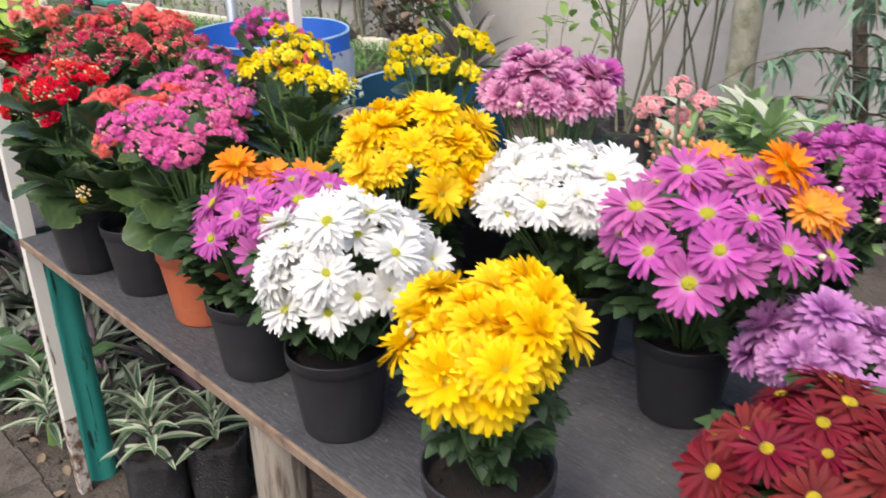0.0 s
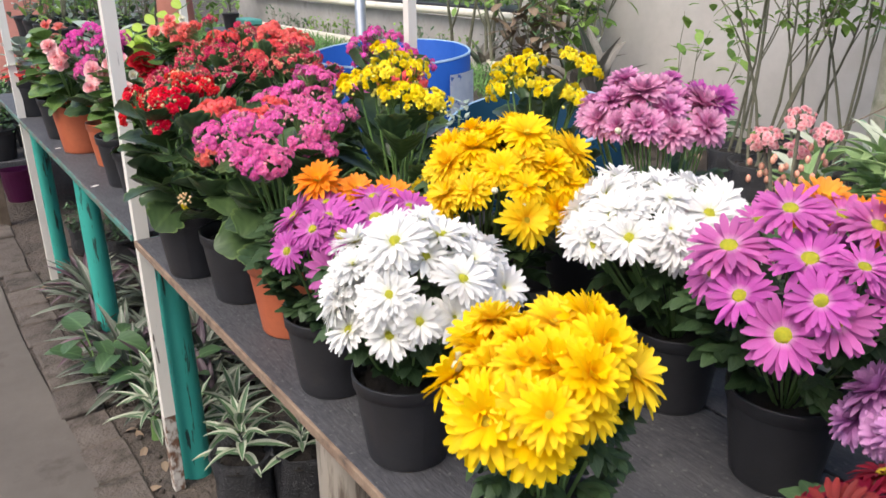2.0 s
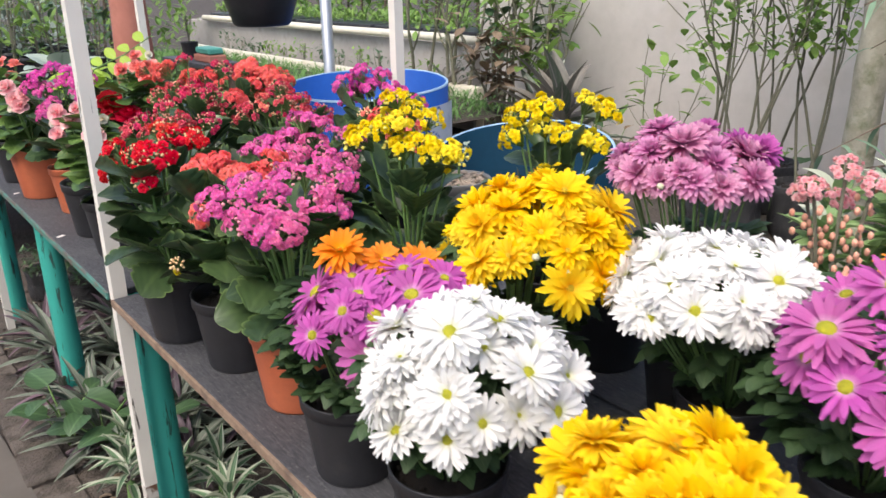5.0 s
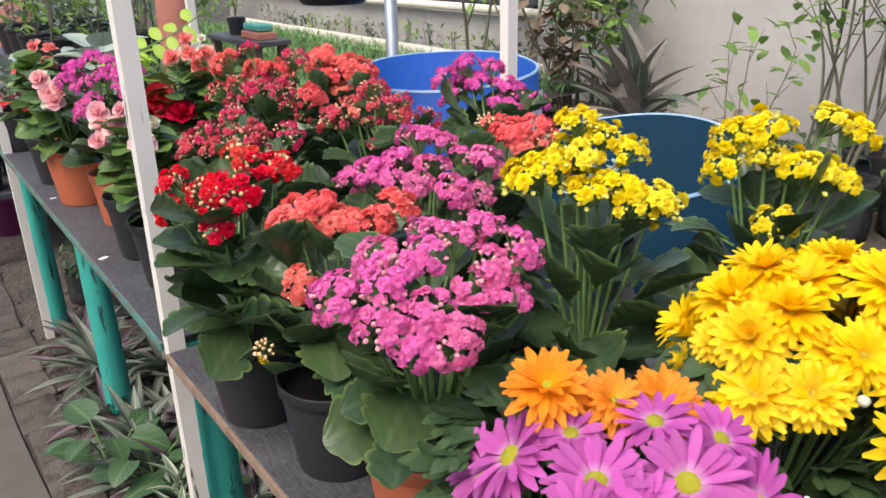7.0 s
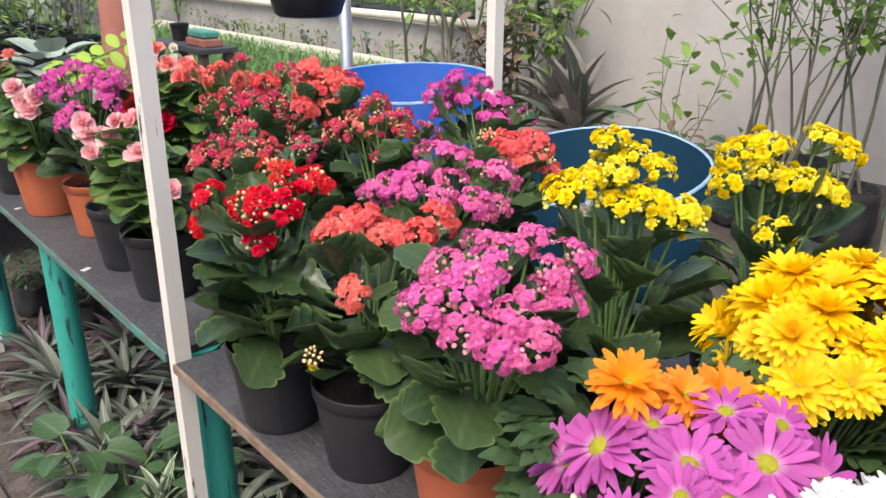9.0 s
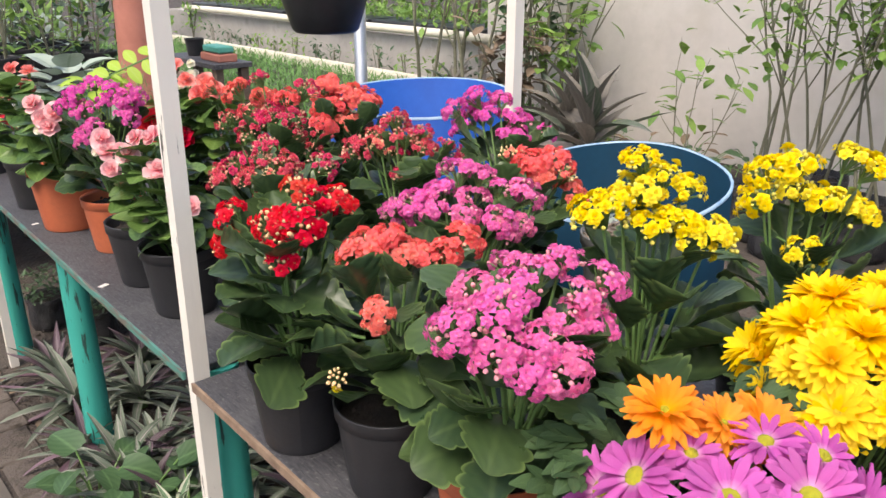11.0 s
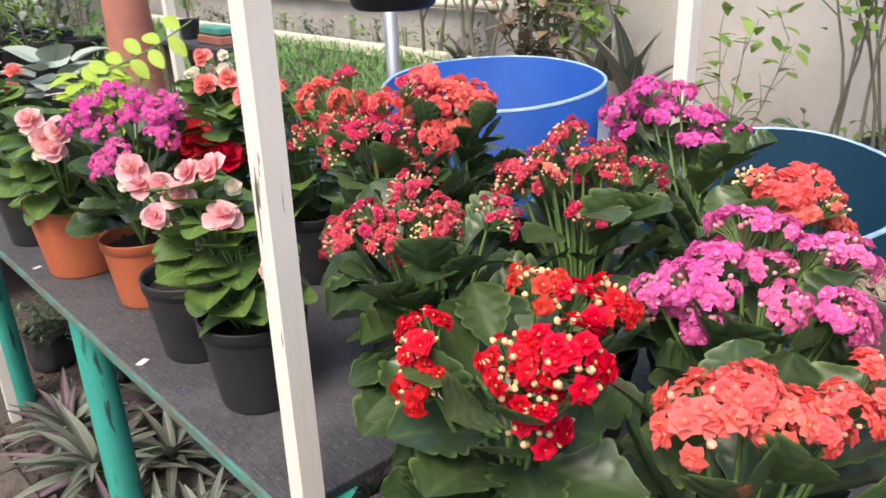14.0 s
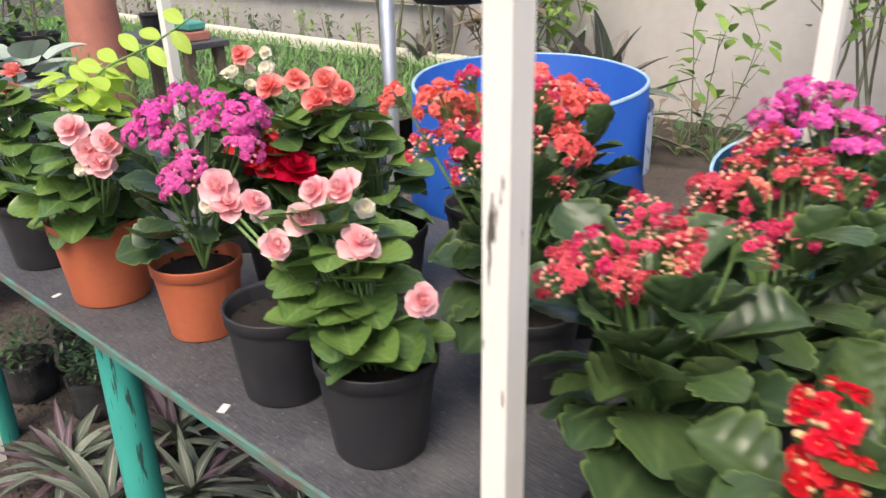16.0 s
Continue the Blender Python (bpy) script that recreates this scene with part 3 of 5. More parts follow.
def potted(name, x, y, colour, label, category, group="", z=TOP, scale=1.0):
    t = thing(name, Matrix.Translation((x, y, z)), label, category, group)
    p = part("pot", POTS[colour], t, Matrix.Rotation(R.uniform(0, 6), 4, "Z") @ Matrix.Scale(scale, 4), f"{colour} plastic plant pot")
    part("soil", SOILS[R.randrange(3)], p, Matrix.Translation((0, 0, 0.126)))
    return t


def mum(x, y, colour, label, head, radius, height, count, flowers, size=1.0, accent=None, reach=82, open_stems=False):
    """A potted chrysanthemum: pot, foliage, stems and a dome of flowers round head."""
    t = potted("chrysanthemum", x, y, colour, label, "potted flower", "potted chrysanthemums", TOP, 0.87)
    base = Vector((x, y, TOP))
    hd = Vector(head) - base
    lean = Matrix.Identity(4)
    top = hd.z - 0.135
    lean.col[2] = (hd.x / max(0.1, hd.z) * 0.8, hd.y / max(0.1, hd.z) * 0.8, max(0.5, top / 0.165 * (0.75 if open_stems else 1.0)), 0)
    part("foliage", FOLIAGE[R.randrange(3)], t, Matrix.Translation((0, 0, 0.115)) @ lean @ Matrix.Rotation(R.uniform(0, 6), 4, "Z") @ Matrix.Diagonal((radius / 0.105, radius / 0.105, 0.8, 1)), "dark green lobed leaves")
    for i in range(count):
        th = radians(reach) * math.sqrt((i + 0.4) / count) * R.uniform(0.93, 1.05)
        ph = i * 2.39996 + R.uniform(-0.25, 0.25)
        d = Vector((math.sin(th) * math.cos(ph), math.sin(th) * math.sin(ph), math.cos(th)))
        p = hd + Vector((d.x * radius, d.y * radius, (d.z - 1) * height)) + Vector((R.gauss(0, 0.007), R.gauss(0, 0.007), R.gauss(0, 0.008)))
        me = R.choice(flowers)
        if accent and accent[0](d):
            me = R.choice(accent[1])
            p += Vector((-0.015, -0.015, 0.022))
            d = (d + Vector((-0.7, -0.7, 0.5))).normalized()
        n = (Vector((0.8 * d.x - 0.12, 0.8 * d.y - 0.12, d.z)) + Vector((R.uniform(-0.35, 0.35), R.uniform(-0.35, 0.35), 0.35))).normalized()
        part("flower", me, t, facing(p, n, R.uniform(0, 6), size * R.uniform(0.74, 1.16) * (0.82 if accent and me in accent[1] else 1.0)))
        mid = p * 0.55 + Vector((0, 0, 0.03))
        part("stem", flat("stem", tube([(p.x * 0.12, p.y * 0.12, 0.11), tuple(mid), tuple(p - 0.008 * n)], 0.0017, 4), STEM, True), t)
    for _ in range(7):
        a = R.uniform(0, 6.28)
        p = hd + Vector((0.97 * radius * math.cos(a), 0.97 * radius * math.sin(a), -height * R.uniform(0.45, 0.95)))
        bud = Shape().add(ball(0.0055, 4, 7, 0.9), Matrix.Translation(p))
        bud.add(tube([(p.x * 0.6, p.y * 0.6, p.z - 0.06), tuple(p)], 0.0014, 4), None, 1)
        part("bud", bud.mesh("bud", [BUD_W, STEM]), t, None, "pale closed bud")
    return t


def kalanchoe(x, y, colour, label, heads, umbels, size=1.0, leaves=26, spread=1.0, buds=None, tall=0.17, z=TOP, extra=0):
    """A potted kalanchoe: thick scalloped leaves in crossed pairs and umbels at the heads given."""
    t = potted("kalanchoe", x, y, colour, label, "potted flower", "potted kalanchoes", z, 0.94)
    heads = list(heads)
    for _ in range(extra):
        a, b = Vector(R.choice(heads)), Vector(R.choice(heads))
        heads.append(tuple(a.lerp(b, R.random()) + Vector((R.uniform(-0.065, 0.065), R.uniform(-0.065, 0.065), R.uniform(-0.045, 0.012)))))
    mid = Vector((sum(h[0] for h in heads), sum(h[1] for h in heads), 0)) / len(heads) - Vector((x, y, 0))
    leaves = int(1.2 * leaves)
    lowest = sorted(h[2] - z for h in heads)[len(heads) // 3] - 0.035
    for i in range(leaves):
        k = i / leaves
        a = i * 2.39996 + R.uniform(-0.3, 0.3)
        zz = 0.145 + min(tall, max(0.07, lowest - 0.155)) * k ** 1.1 + R.uniform(-0.008, 0.012)
        out = 0.006 + R.uniform(0.1, 1.0) * (0.015 + 0.05 * k)
        p = (mid.x * 0.55 * k + out * math.cos(a), mid.y * 0.55 * k + out * math.sin(a), zz)
        part("leaf", K_LEAVES[R.randrange(6)], t, Matrix.Translation(p) @ spin_tilt(a - math.pi / 2, 0.16 + 0.6 * k + R.uniform(-0.28, 0.42)) @ Matrix.Rotation(R.uniform(-0.5, 0.5), 4, "Y") @ Matrix.Scale(spread * R.uniform(0.78, 1.12) * (1.1 - 0.38 * k), 4))
    for hx, hy, hz in heads:
        p = Vector((hx - x, hy - y, hz - z))
        d = (Vector((p.x - mid.x * 0.6, p.y - mid.y * 0.6, 0.11)) + Vector((-0.015, -0.015, 0))).normalized()
        me = R.choice(buds) if buds and R.random() < 0.22 else R.choice(umbels)
        part("flower_head", me, t, facing(p, d, R.uniform(0, 6), size * R.uniform(0.72, 1.12)))
        a = Vector((mid.x * 0.4, mid.y * 0.4, 0.14))
        part("stalk", flat("stalk", tube([tuple(a), tuple(a.lerp(p, 0.5) + Vector((0, 0, 0.02))), tuple(p - 0.03 * d)], [0.003, 0.0024, 0.0019], 5), STEM, True), t)
    return t


def begonia(x, y, colour, label, heads, roses, size=1.0, leaves=26, spread=1.0, buds=True, tall=0.16, pot=1.0):
    """A potted begonia: toothed heart leaves on stalks and rose-like flowers."""
    t = potted("begonia", x, y, colour, label, "potted flower", "potted begonias", TOP, pot)
    mid = Vector((sum(h[0] for h in heads), sum(h[1] for h in heads), 0)) / len(heads) - Vector((x, y, 0))
    leaves = int(leaves * 1.55)
    for i in range(leaves):
        k = i / leaves
        a = i * 2.39996 + R.uniform(-0.4, 0.4)
        d = 0.088 * math.sqrt(1 - 0.8 * k * k) * R.uniform(0.4, 1.0)
        p = Vector((mid.x * 0.6 * k + d * math.cos(a), mid.y * 0.6 * k + d * math.sin(a), 0.155 + tall * 0.98 * k))
        part("leaf", B_LEAVES[R.randrange(4)], t, Matrix.Translation(p) @ spin_tilt(a - math.pi / 2 + R.uniform(-0.5, 0.5), -0.1 + 0.35 * k + R.uniform(-0.3, 0.3)) @ Matrix.Rotation(R.uniform(-0.4, 0.4), 4, "Y") @ Matrix.Translation((0, -0.03, 0)) @ Matrix.Scale(spread * R.uniform(0.78, 1.15), 4))
        part("stalk", flat("stalk", tube([(p.x * 0.15, p.y * 0.15, 0.11), (p.x * 0.4, p.y * 0.4, p.z * 0.75), tuple(p - Vector((0.2 * p.x, 0.2 * p.y, 0.004)))], 0.0016, 4), STEM, True), t)
    for hx, hy, hz in heads:
        p = Vector((hx - x, hy - y, hz - TOP))
        part("flower", R.choice(roses), t, facing(p, (-0.5 + R.uniform(-0.5, 0.5), -0.5 + R.uniform(-0.5, 0.5), 0.55), R.uniform(0, 6), size * R.uniform(0.85, 1.15)))
        part("stalk", flat("stalk", tube([(mid.x * 0.4, mid.y * 0.4, 0.16), tuple(p - Vector((0, 0, 0.015)))], 0.0025, 5), STEM, True), t)
        if buds and R.random() < 0.7:
            part("bud", R.choice(O_CREAM), t, facing(p + Vector((R.uniform(-0.03, 0.03), R.uniform(-0.03, 0.03), -0.03)), (-0.6, -0.6, 0.4), 0, 0.8), "cream half-open bud")
    return t


# ---------------------------------------------------------------- ground, path and walls
thing("ground", Matrix(), "brown trodden garden earth under the benches", "ground", kind="structure",
      me=flat("ground", grid(60, 60, lambda a, b: (160 * (b - 0.5), 160 * (a - 0.5), 0.0)), EARTH))
thing("path", Matrix(), "worn stained concrete path beside the benches", "path", kind="structure",
      me=flat("path", grid(90, 12, lambda a, b: (-3.6 + 3.93 * b + (0.012 * math.sin(17 * a) + 0.01 * math.sin(41 * a) if b > 0.99 else 0), -6 + 16 * a, 0.012)), CONCRETE))

thing("yard", Matrix(), "pale worn concrete yard beyond the benches", "yard", kind="structure",
      me=flat("yard", grid(20, 20, lambda a, b: (0.5 + 4.2 * b, 6.3 + 6.2 * a, 0.008)), YARD))


def wall(name, x, y, sx, sy, h, material, label):
    bm = bmesh.new()
    bmesh.ops.create_cube(bm, size=1)
    bmesh.ops.scale(bm, vec=(sx, sy, h + 0.2), verts=bm.verts)
    bmesh.ops.translate(bm, vec=(x, y, h / 2 - 0.1), verts=bm.verts)
    bmesh.ops.bevel(bm, geom=bm.edges[:], offset=0.012, segments=2, affect="EDGES")
    me = bpy.data.meshes.new(name)
    bm.to_mesh(me)
    bm.free()
    me.materials.append(material)
    return thing(name, Matrix(), label, "wall", kind="structure", me=me)


wall("wall_east", 5.6, 0.2, 0.2, 12.4, 2.7, PLASTER, "cream plastered garden wall with grey stains")
# continues the cream wall; its shade from the plants is in the colour
wall("wall_east_low", 5.5, 10.2, 0.2, 7.6, 0.7, SHADED_WALL, "low wall behind the green bed, coloured grey for the plants' shade")
wall("wall_north", -1.0, 10.6, 5.6, 0.2, 1.05, SALMON, "low salmon painted wall at the end of the path")
wall("wall_west", -4.4, 2.0, 0.2, 17.0, 2.4, PLASTER, "plain cream wall across the path")
wall("wall_south", 0.6, -6.2, 10.2, 0.2, 2.4, PLASTER, "plain cream wall behind the start of the path")
wall("bed_kerb", 4.9, 9.2, 0.12, 7.0, 0.4, PVC, "pale narrow kerb of the green bed")

pipe = flat("pipe", tube([(5.34, 6.1 + 0.7 * i, 0.76 + 0.006 * math.sin(i)) for i in range(11)], 0.045, 12), PVC, True)
thing("wall_pipe", Matrix(), "long cream plastic pipe along the top of the low wall", "pipe", me=pipe)

edging = thing("path_edging", Matrix(), "row of worn bricks between the path and the earth", "edging", kind="structure", me=None)
BRICK_ME = flat("brick", block(0.135, 0.2, 0.06, 0.006), BRICK)


# ---------------------------------------------------------------- benches and posts
def log_mesh(r, h, material, seed):
    q = random.Random(seed)
    ph = [q.uniform(0, 6) for _ in range(4)]
    n = 14
    s = Shape()
    s.add(lathe([(r * (1.06 - 0.12 * i / n), h * i / n) for i in range(n + 1)], 14, lambda a, z: 1 + 0.05 * math.sin(2 * a + ph[0] + 3 * z) + 0.03 * math.sin(3 * a + ph[1] - 5 * z)))
    s.add(lathe([(r * 0.94, h), (0.001, h)], 14))
    return s.mesh("leg", [material])


def board_part(bench, x0, x1, y0, y1, material, edge, name="board", lip=0.0):
    b = part(name, flat("board", block(x1 - x0, y1 - y0, 0.016, 0.0015), material), bench, Matrix.Translation(((x0 + x1) / 2, (y0 + y1) / 2, TOP - 0.016)))
    if edge:
        part("front_edge", flat("front_edge", block(0.006, y1 - y0, 0.0175, 0.001), edge), bench, Matrix.Translation((x0 - 0.003, (y0 + y1) / 2, TOP - 0.0175)))
    return b


near = thing("plant_bench", Matrix(), "long wooden plant bench with a dark worn board top", "bench", "plant benches")
board_part(near, 0.518, 1.018, -0.75, 1.893, BOARD, BOARD_E)
board_part(near, 1.026, 1.36, -0.75, 1.893, BOARD, None, "rear_board")
part("joint_strip", flat("joint_strip", block(0.014, 2.6, 0.01), BAG), near, Matrix.Translation((1.022, 0.57, TOP - 0.0125)))
for x, y, m, r in ((0.552, 0.89, GREYWOOD, 0.042), (0.56, -0.5, GREYWOOD, 0.042), (1.29, 0.87, GREYWOOD, 0.042), (1.28, 1.8, TEAL, 0.045), (1.29, -0.5, GREYWOOD, 0.042)):
    part("leg", log_mesh(r, TOP - 0.017, m, int(100 * y)), near, Matrix.Translation((x, y, 0)))
for y in (0.89, 1.86):
    part("crossbar", flat("crossbar", block(0.74, 0.035, 0.05, 0.004), GREYWOOD), near, Matrix.Translation((0.94, y - 0.07, TOP - 0.067)))

far = thing("plant_bench", Matrix(), "plant bench with a dark board top and teal painted edge", "bench", "plant benches")
board_part(far, 0.522, 1.36, 1.94, 4.5, BOARD, TEAL_EDGE)
for x, y, r in ((0.598, 1.965, 0.042), (0.598, 2.94, 0.037), (0.59, 3.86, 0.037), (1.29, 2.05, 0.04), (1.29, 2.9, 0.04), (1.29, 3.9, 0.04)):
    part("leg", log_mesh(r, TOP - 0.017, TEAL, int(100 * y)), far, Matrix.Translation((x, y, 0)))
for y in (2.86, 3.86):
    part("crossbar", flat("crossbar", block(0.74, 0.035, 0.05, 0.004), TEAL), far, Matrix.Translation((0.94, y + 0.07, TOP - 0.067)))
thing("paint_flake", Matrix.Translation((0.545, 2.455, TOP)) @ Matrix.Rotation(0.5, 4, "Z"), "small white paint flake stuck on the bench edge", "debris", me=flat("paint_flake", block(0.022, 0.013, 0.0015, 0.0004), CHIPPED))
thing("paint_flake", Matrix.Translation((0.55, 3.05, TOP)) @ Matrix.Rotation(0.3, 4, "Z"), "small white paint flake stuck on the bench edge", "debris", me=flat("paint_flake", block(0.018, 0.01, 0.0015, 0.0004), CHIPPED))


def post(x, y, w, h, label, lean=(0.0, 0.0), foot=0.0):
    t = thing("wooden_post", Matrix.Translation((x, y, 0)), label, "post", "cream posts")
    k = 8

    def side(t_, s_):
        zz = foot + (h - foot) * t_
        c = ((-1, -1), (1, -1), (1, 1), (-1, 1), (-1, -1))[round(4 * s_)]
        j = 1 + 0.03 * math.sin(9 * zz + x)
        return (c[0] * w / 2 * j + lean[0] * zz, c[1] * w / 2 * j + lean[1] * zz, zz)
    s = Shape().add(grid(k, 4, side))
    s.add(([side(1, 0), side(1, 0.25), side(1, 0.5), side(1, 0.75)], [(0, 1, 2, 3)], [(0, 0)] * 4))
    part("shaft", s.mesh("shaft", [CREAM], False), t)
    if foot:
        part("foot", flat("foot", block(w * 1.02, w * 1.02, foot, 0.002), RUSTED), t, None, "rust-stained foot of the post")
    return t


post(0.534, 1.916, 0.03, 2.45, "square cream painted post with chipped paint", (0.004, 0.0), 0.24)
post(0.535, 3.76, 0.029, 2.45, "square cream painted post at the bench end")
post(1.335, 1.915, 0.027, 2.45, "square cream painted post behind the bench", (0.0, 0.0))
post(1.30, 3.80, 0.03, 2.45, "square cream painted post at the far bench end", (-0.01, 0.0))
thing("roof_beam", Matrix.Translation((1.305, 2.89, 2.45)), "cream wooden beam resting on the posts", "beam", me=flat("roof_beam", block(0.045, 2.1, 0.07, 0.003), CREAM))
thing("steel_pole", Matrix.Translation((2.24, 3.83, 0)), "bare galvanised steel pole standing behind the drum", "pole", me=flat("steel_pole", lathe([(0.03, 0), (0.03, 2.6), (0.001, 2.6)], 16), STEEL, True))


# ---------------------------------------------------------------- drums and hanging pot
def drum(x, y, r, h, body, label, torn=False, slant=(0.0, 0.0)):
    t = thing("plastic_drum", Matrix.Translation((x, y, 0)), label, "drum", "cut drums")
    wob = lambda a, z: 1 + (0.02 * math.sin(2 * a + 1) + 0.012 * math.sin(5 * a)) * z / h
    s = Shape().add(lathe([(r * 0.93, 0.0), (r * 0.97, 0.03), (r, 0.12), (r, h * 0.3), (r * 1.025, h * 0.32), (r, h * 0.35), (r, h * 0.66), (r * 1.025, h * 0.68), (r, h * 0.71), (r * 0.99, h),
                          (r * 0.965, h), (r * 0.97, 0.2), (0.001, 0.2)], 40, wob))
    dip = lambda v: (v[0], v[1], v[2] + (slant[0] * v[0] + slant[1] * v[1] if v[2] > 0.9 * h else 0))
    s.v = [dip(v) for v in s.v]
    part("shell", s.mesh("shell", [body]), t)
    s = Shape().add(lathe([(r * 0.992, h - 0.004), (r * 0.992, h + 0.003), (r * 0.966, h + 0.003), (r * 0.966, h - 0.004)], 40, wob))
    s.v = [dip(v) for v in s.v]
    part("rim", s.mesh("rim", [BLUE_RIM]), t, None, "pale sawn rim of the drum")
    if torn:
        a0 = radians(torn)
        lab = grid(4, 10, lambda p, q: ((r * 1.03) * math.cos(a0 + 0.62 * (q - 0.5)), (r * 1.03) * math.sin(a0 + 0.62 * (q - 0.5)), h * 0.77 + h * 0.17 * p))
        part("label", flat("label", lab, LABELW, True), t, None, "torn white paper label")
    return t


drum(1.819, 2.834, 0.335, 1.011, BLUE, "bright blue plastic drum with its top sawn off", torn=-62, slant=(0.043, 0.031))
drum(1.87, 1.987, 0.305, 0.87, PETROL, "dark petrol blue plastic drum with its top sawn off", slant=(0.142, 0.057))

hang = thing("hanging_pot", Matrix.Translation((1.31, 2.65, 1.27)), "black plastic hanging flower bowl on three wires", "hanging pot")
part("bowl", Shape().add(lathe([(0.001, 0), (0.085, 0.0), (0.095, 0.008), (0.125, 0.1), (0.135, 0.12), (0.138, 0.13), (0.128, 0.13), (0.09, 0.02), (0.001, 0.02)], 28)).mesh("bowl", [POT_B]), hang)
for k in range(3):
    a = k * 2.094 + 0.4
    part("wire", flat("wire", tube([(0.13 * math.cos(a), 0.13 * math.sin(a), 0.128), (-0.035, 0.0, 1.18)], 0.0018, 4), BAG), hang)


# ---------------------------------------------------------------- the near bench: chrysanthemums
mum(0.552, 0.46, "black", "bright yellow chrysanthemum in full bloom in a black pot", (0.522, 0.432, 1.106), 0.078, 0.068, 30, F_YELLOWP + F_YELLOW, 0.95, None, 82)
mum(0.598, 0.785, "black", "white daisy chrysanthemum in full bloom in a black pot", (0.588, 0.732, 1.09), 0.1, 0.105, 44, F_WHITE + F_WHITEF, 0.92, None, 84)
mum(0.60, 1.008, "black", "magenta chrysanthemum with some orange blooms in a black pot", (0.602, 0.92, 1.085), 0.108, 0.095, 21, F_MAG, 1.0, (lambda d: 0.5 * d.x + 0.85 * d.y > 0.42 and d.z > 0.25, F_ORANGE))
mum(0.84, 0.93, "black", "bright yellow daisy chrysanthemum in a black pot", (0.86, 0.905, 1.14), 0.122, 0.11, 46, F_YELLOW + F_YELLOW + F_YELLOWP, 0.98, None, 80)
mum(1.0, 0.665, "black", "white daisy chrysanthemum in full bloom in a black pot", (0.93, 0.66, 1.105), 0.115, 0.085, 46, F_WHITEF + F_WHITEF + F_WHITE, 0.92, None, 82)
mum(0.965, 0.46, "black", "large magenta chrysanthemum with orange blooms in a black pot", (0.90, 0.405, 1.13), 0.128, 0.095, 26, F_MAG, 1.05, (lambda d: d.x > 0.2 and d.z > 0.35, F_ORANGE))
mum(1.25, 0.42, "black", "deep magenta chrysanthemum in a black pot", (1.25, 0.38, 1.11), 0.11, 0.09, 26, F_DMAG, 0.95, (lambda d: d.x > 0.75, F_ORANGE))
mum(0.95, 0.19, "black", "lilac double chrysanthemum in a black pot", (0.91, 0.235, 1.0), 0.088, 0.085, 28, F_LILAC, 0.98)
mum(0.745, 0.17, "black", "dark red chrysanthemum with yellow centres in a black pot", (0.72, 0.175, 1.0), 0.112, 0.1, 31, F_DRED, 0.92)
mum(1.10, 0.80, "black", "tall purple and white streaked chrysanthemum in a black pot", (1.08, 0.812, 1.195), 0.105, 0.065, 26, F_STRIPE, 0.95, (lambda d: d.x > 0.55, F_DMAG), 78, True)

# ---------------------------------------------------------------- the near bench: kalanchoes
kalanchoe(0.636, 1.236, "terracotta", "bright pink kalanchoe with glossy leaves in a terracotta pot", [(0.477, 1.142, 1.148), (0.558, 1.207, 1.149), (0.515, 1.118, 1.164), (0.598, 1.175, 1.151), (0.504, 1.109, 1.13), (0.54, 1.082, 1.137), (0.634, 1.126, 1.118), (0.55, 1.063, 1.116), (0.524, 1.083, 1.114), (0.657, 1.104, 1.113), (0.675, 1.113, 1.157), (0.651, 1.124, 1.141), (0.665, 1.205, 1.147), (0.691, 1.188, 1.156), (0.639, 1.23, 1.153)], U_PINK, 0.7, 38, 1.15, None, 0.22)
coral_plant = kalanchoe(0.618, 1.432, "black", "coral kalanchoe with large dark leaves in a black pot", [(0.57, 1.427, 1.127), (0.601, 1.41, 1.143), (0.617, 1.386, 1.124), (0.636, 1.366, 1.118), (0.659, 1.351, 1.125), (0.679, 1.342, 1.141), (0.537, 1.345, 1.075)], U_CORAL, 0.8, 36, 1.14, None, 0.21)
part("flower_head", U_YBUD[0], coral_plant, facing((-0.117, -0.05, 0.236), (-0.6, -0.6, 0.5), 0, 0.75), "closed yellow buds")
kalanchoe(0.582, 1.62, "black", "scarlet kalanchoe with many buds in a black pot", [(0.492, 1.629, 1.142), (0.509, 1.54, 1.148), (0.545, 1.51, 1.148), (0.512, 1.515, 1.105), (0.621, 1.529, 1.16), (0.579, 1.574, 1.177), (0.48, 1.62, 1.107), (0.601, 1.547, 1.163), (0.512, 1.527, 1.128)], U_RED, 0.84, 40, 1.14, None, 0.2)
kalanchoe(0.82, 1.50, "black", "magenta pink kalanchoe in a black pot", [(0.84, 1.543, 1.166), (0.867, 1.516, 1.158), (0.758, 1.563, 1.123), (0.809, 1.552, 1.134), (0.89, 1.484, 1.134), (0.918, 1.456, 1.127), (0.784, 1.464, 1.12), (0.828, 1.417, 1.101), (0.732, 1.579, 1.111), (0.849, 1.514, 1.126), (0.777, 1.541, 1.112)], U_PINK, 0.8, 34, 1.05, None, 0.2, TOP, 5)
kalanchoe(0.85, 1.20, "black", "tall yellow kalanchoe on long stalks in a black pot", [(0.826, 1.197, 1.246), (0.844, 1.173, 1.231), (0.764, 1.218, 1.189), (0.789, 1.203, 1.201), (0.815, 1.169, 1.177), (0.863, 1.15, 1.216), (0.846, 1.144, 1.18), (0.878, 1.107, 1.163), (0.855, 1.125, 1.159), (0.812, 1.19, 1.213)], U_YEL, 0.85, 32, 1.2, None, 0.2)
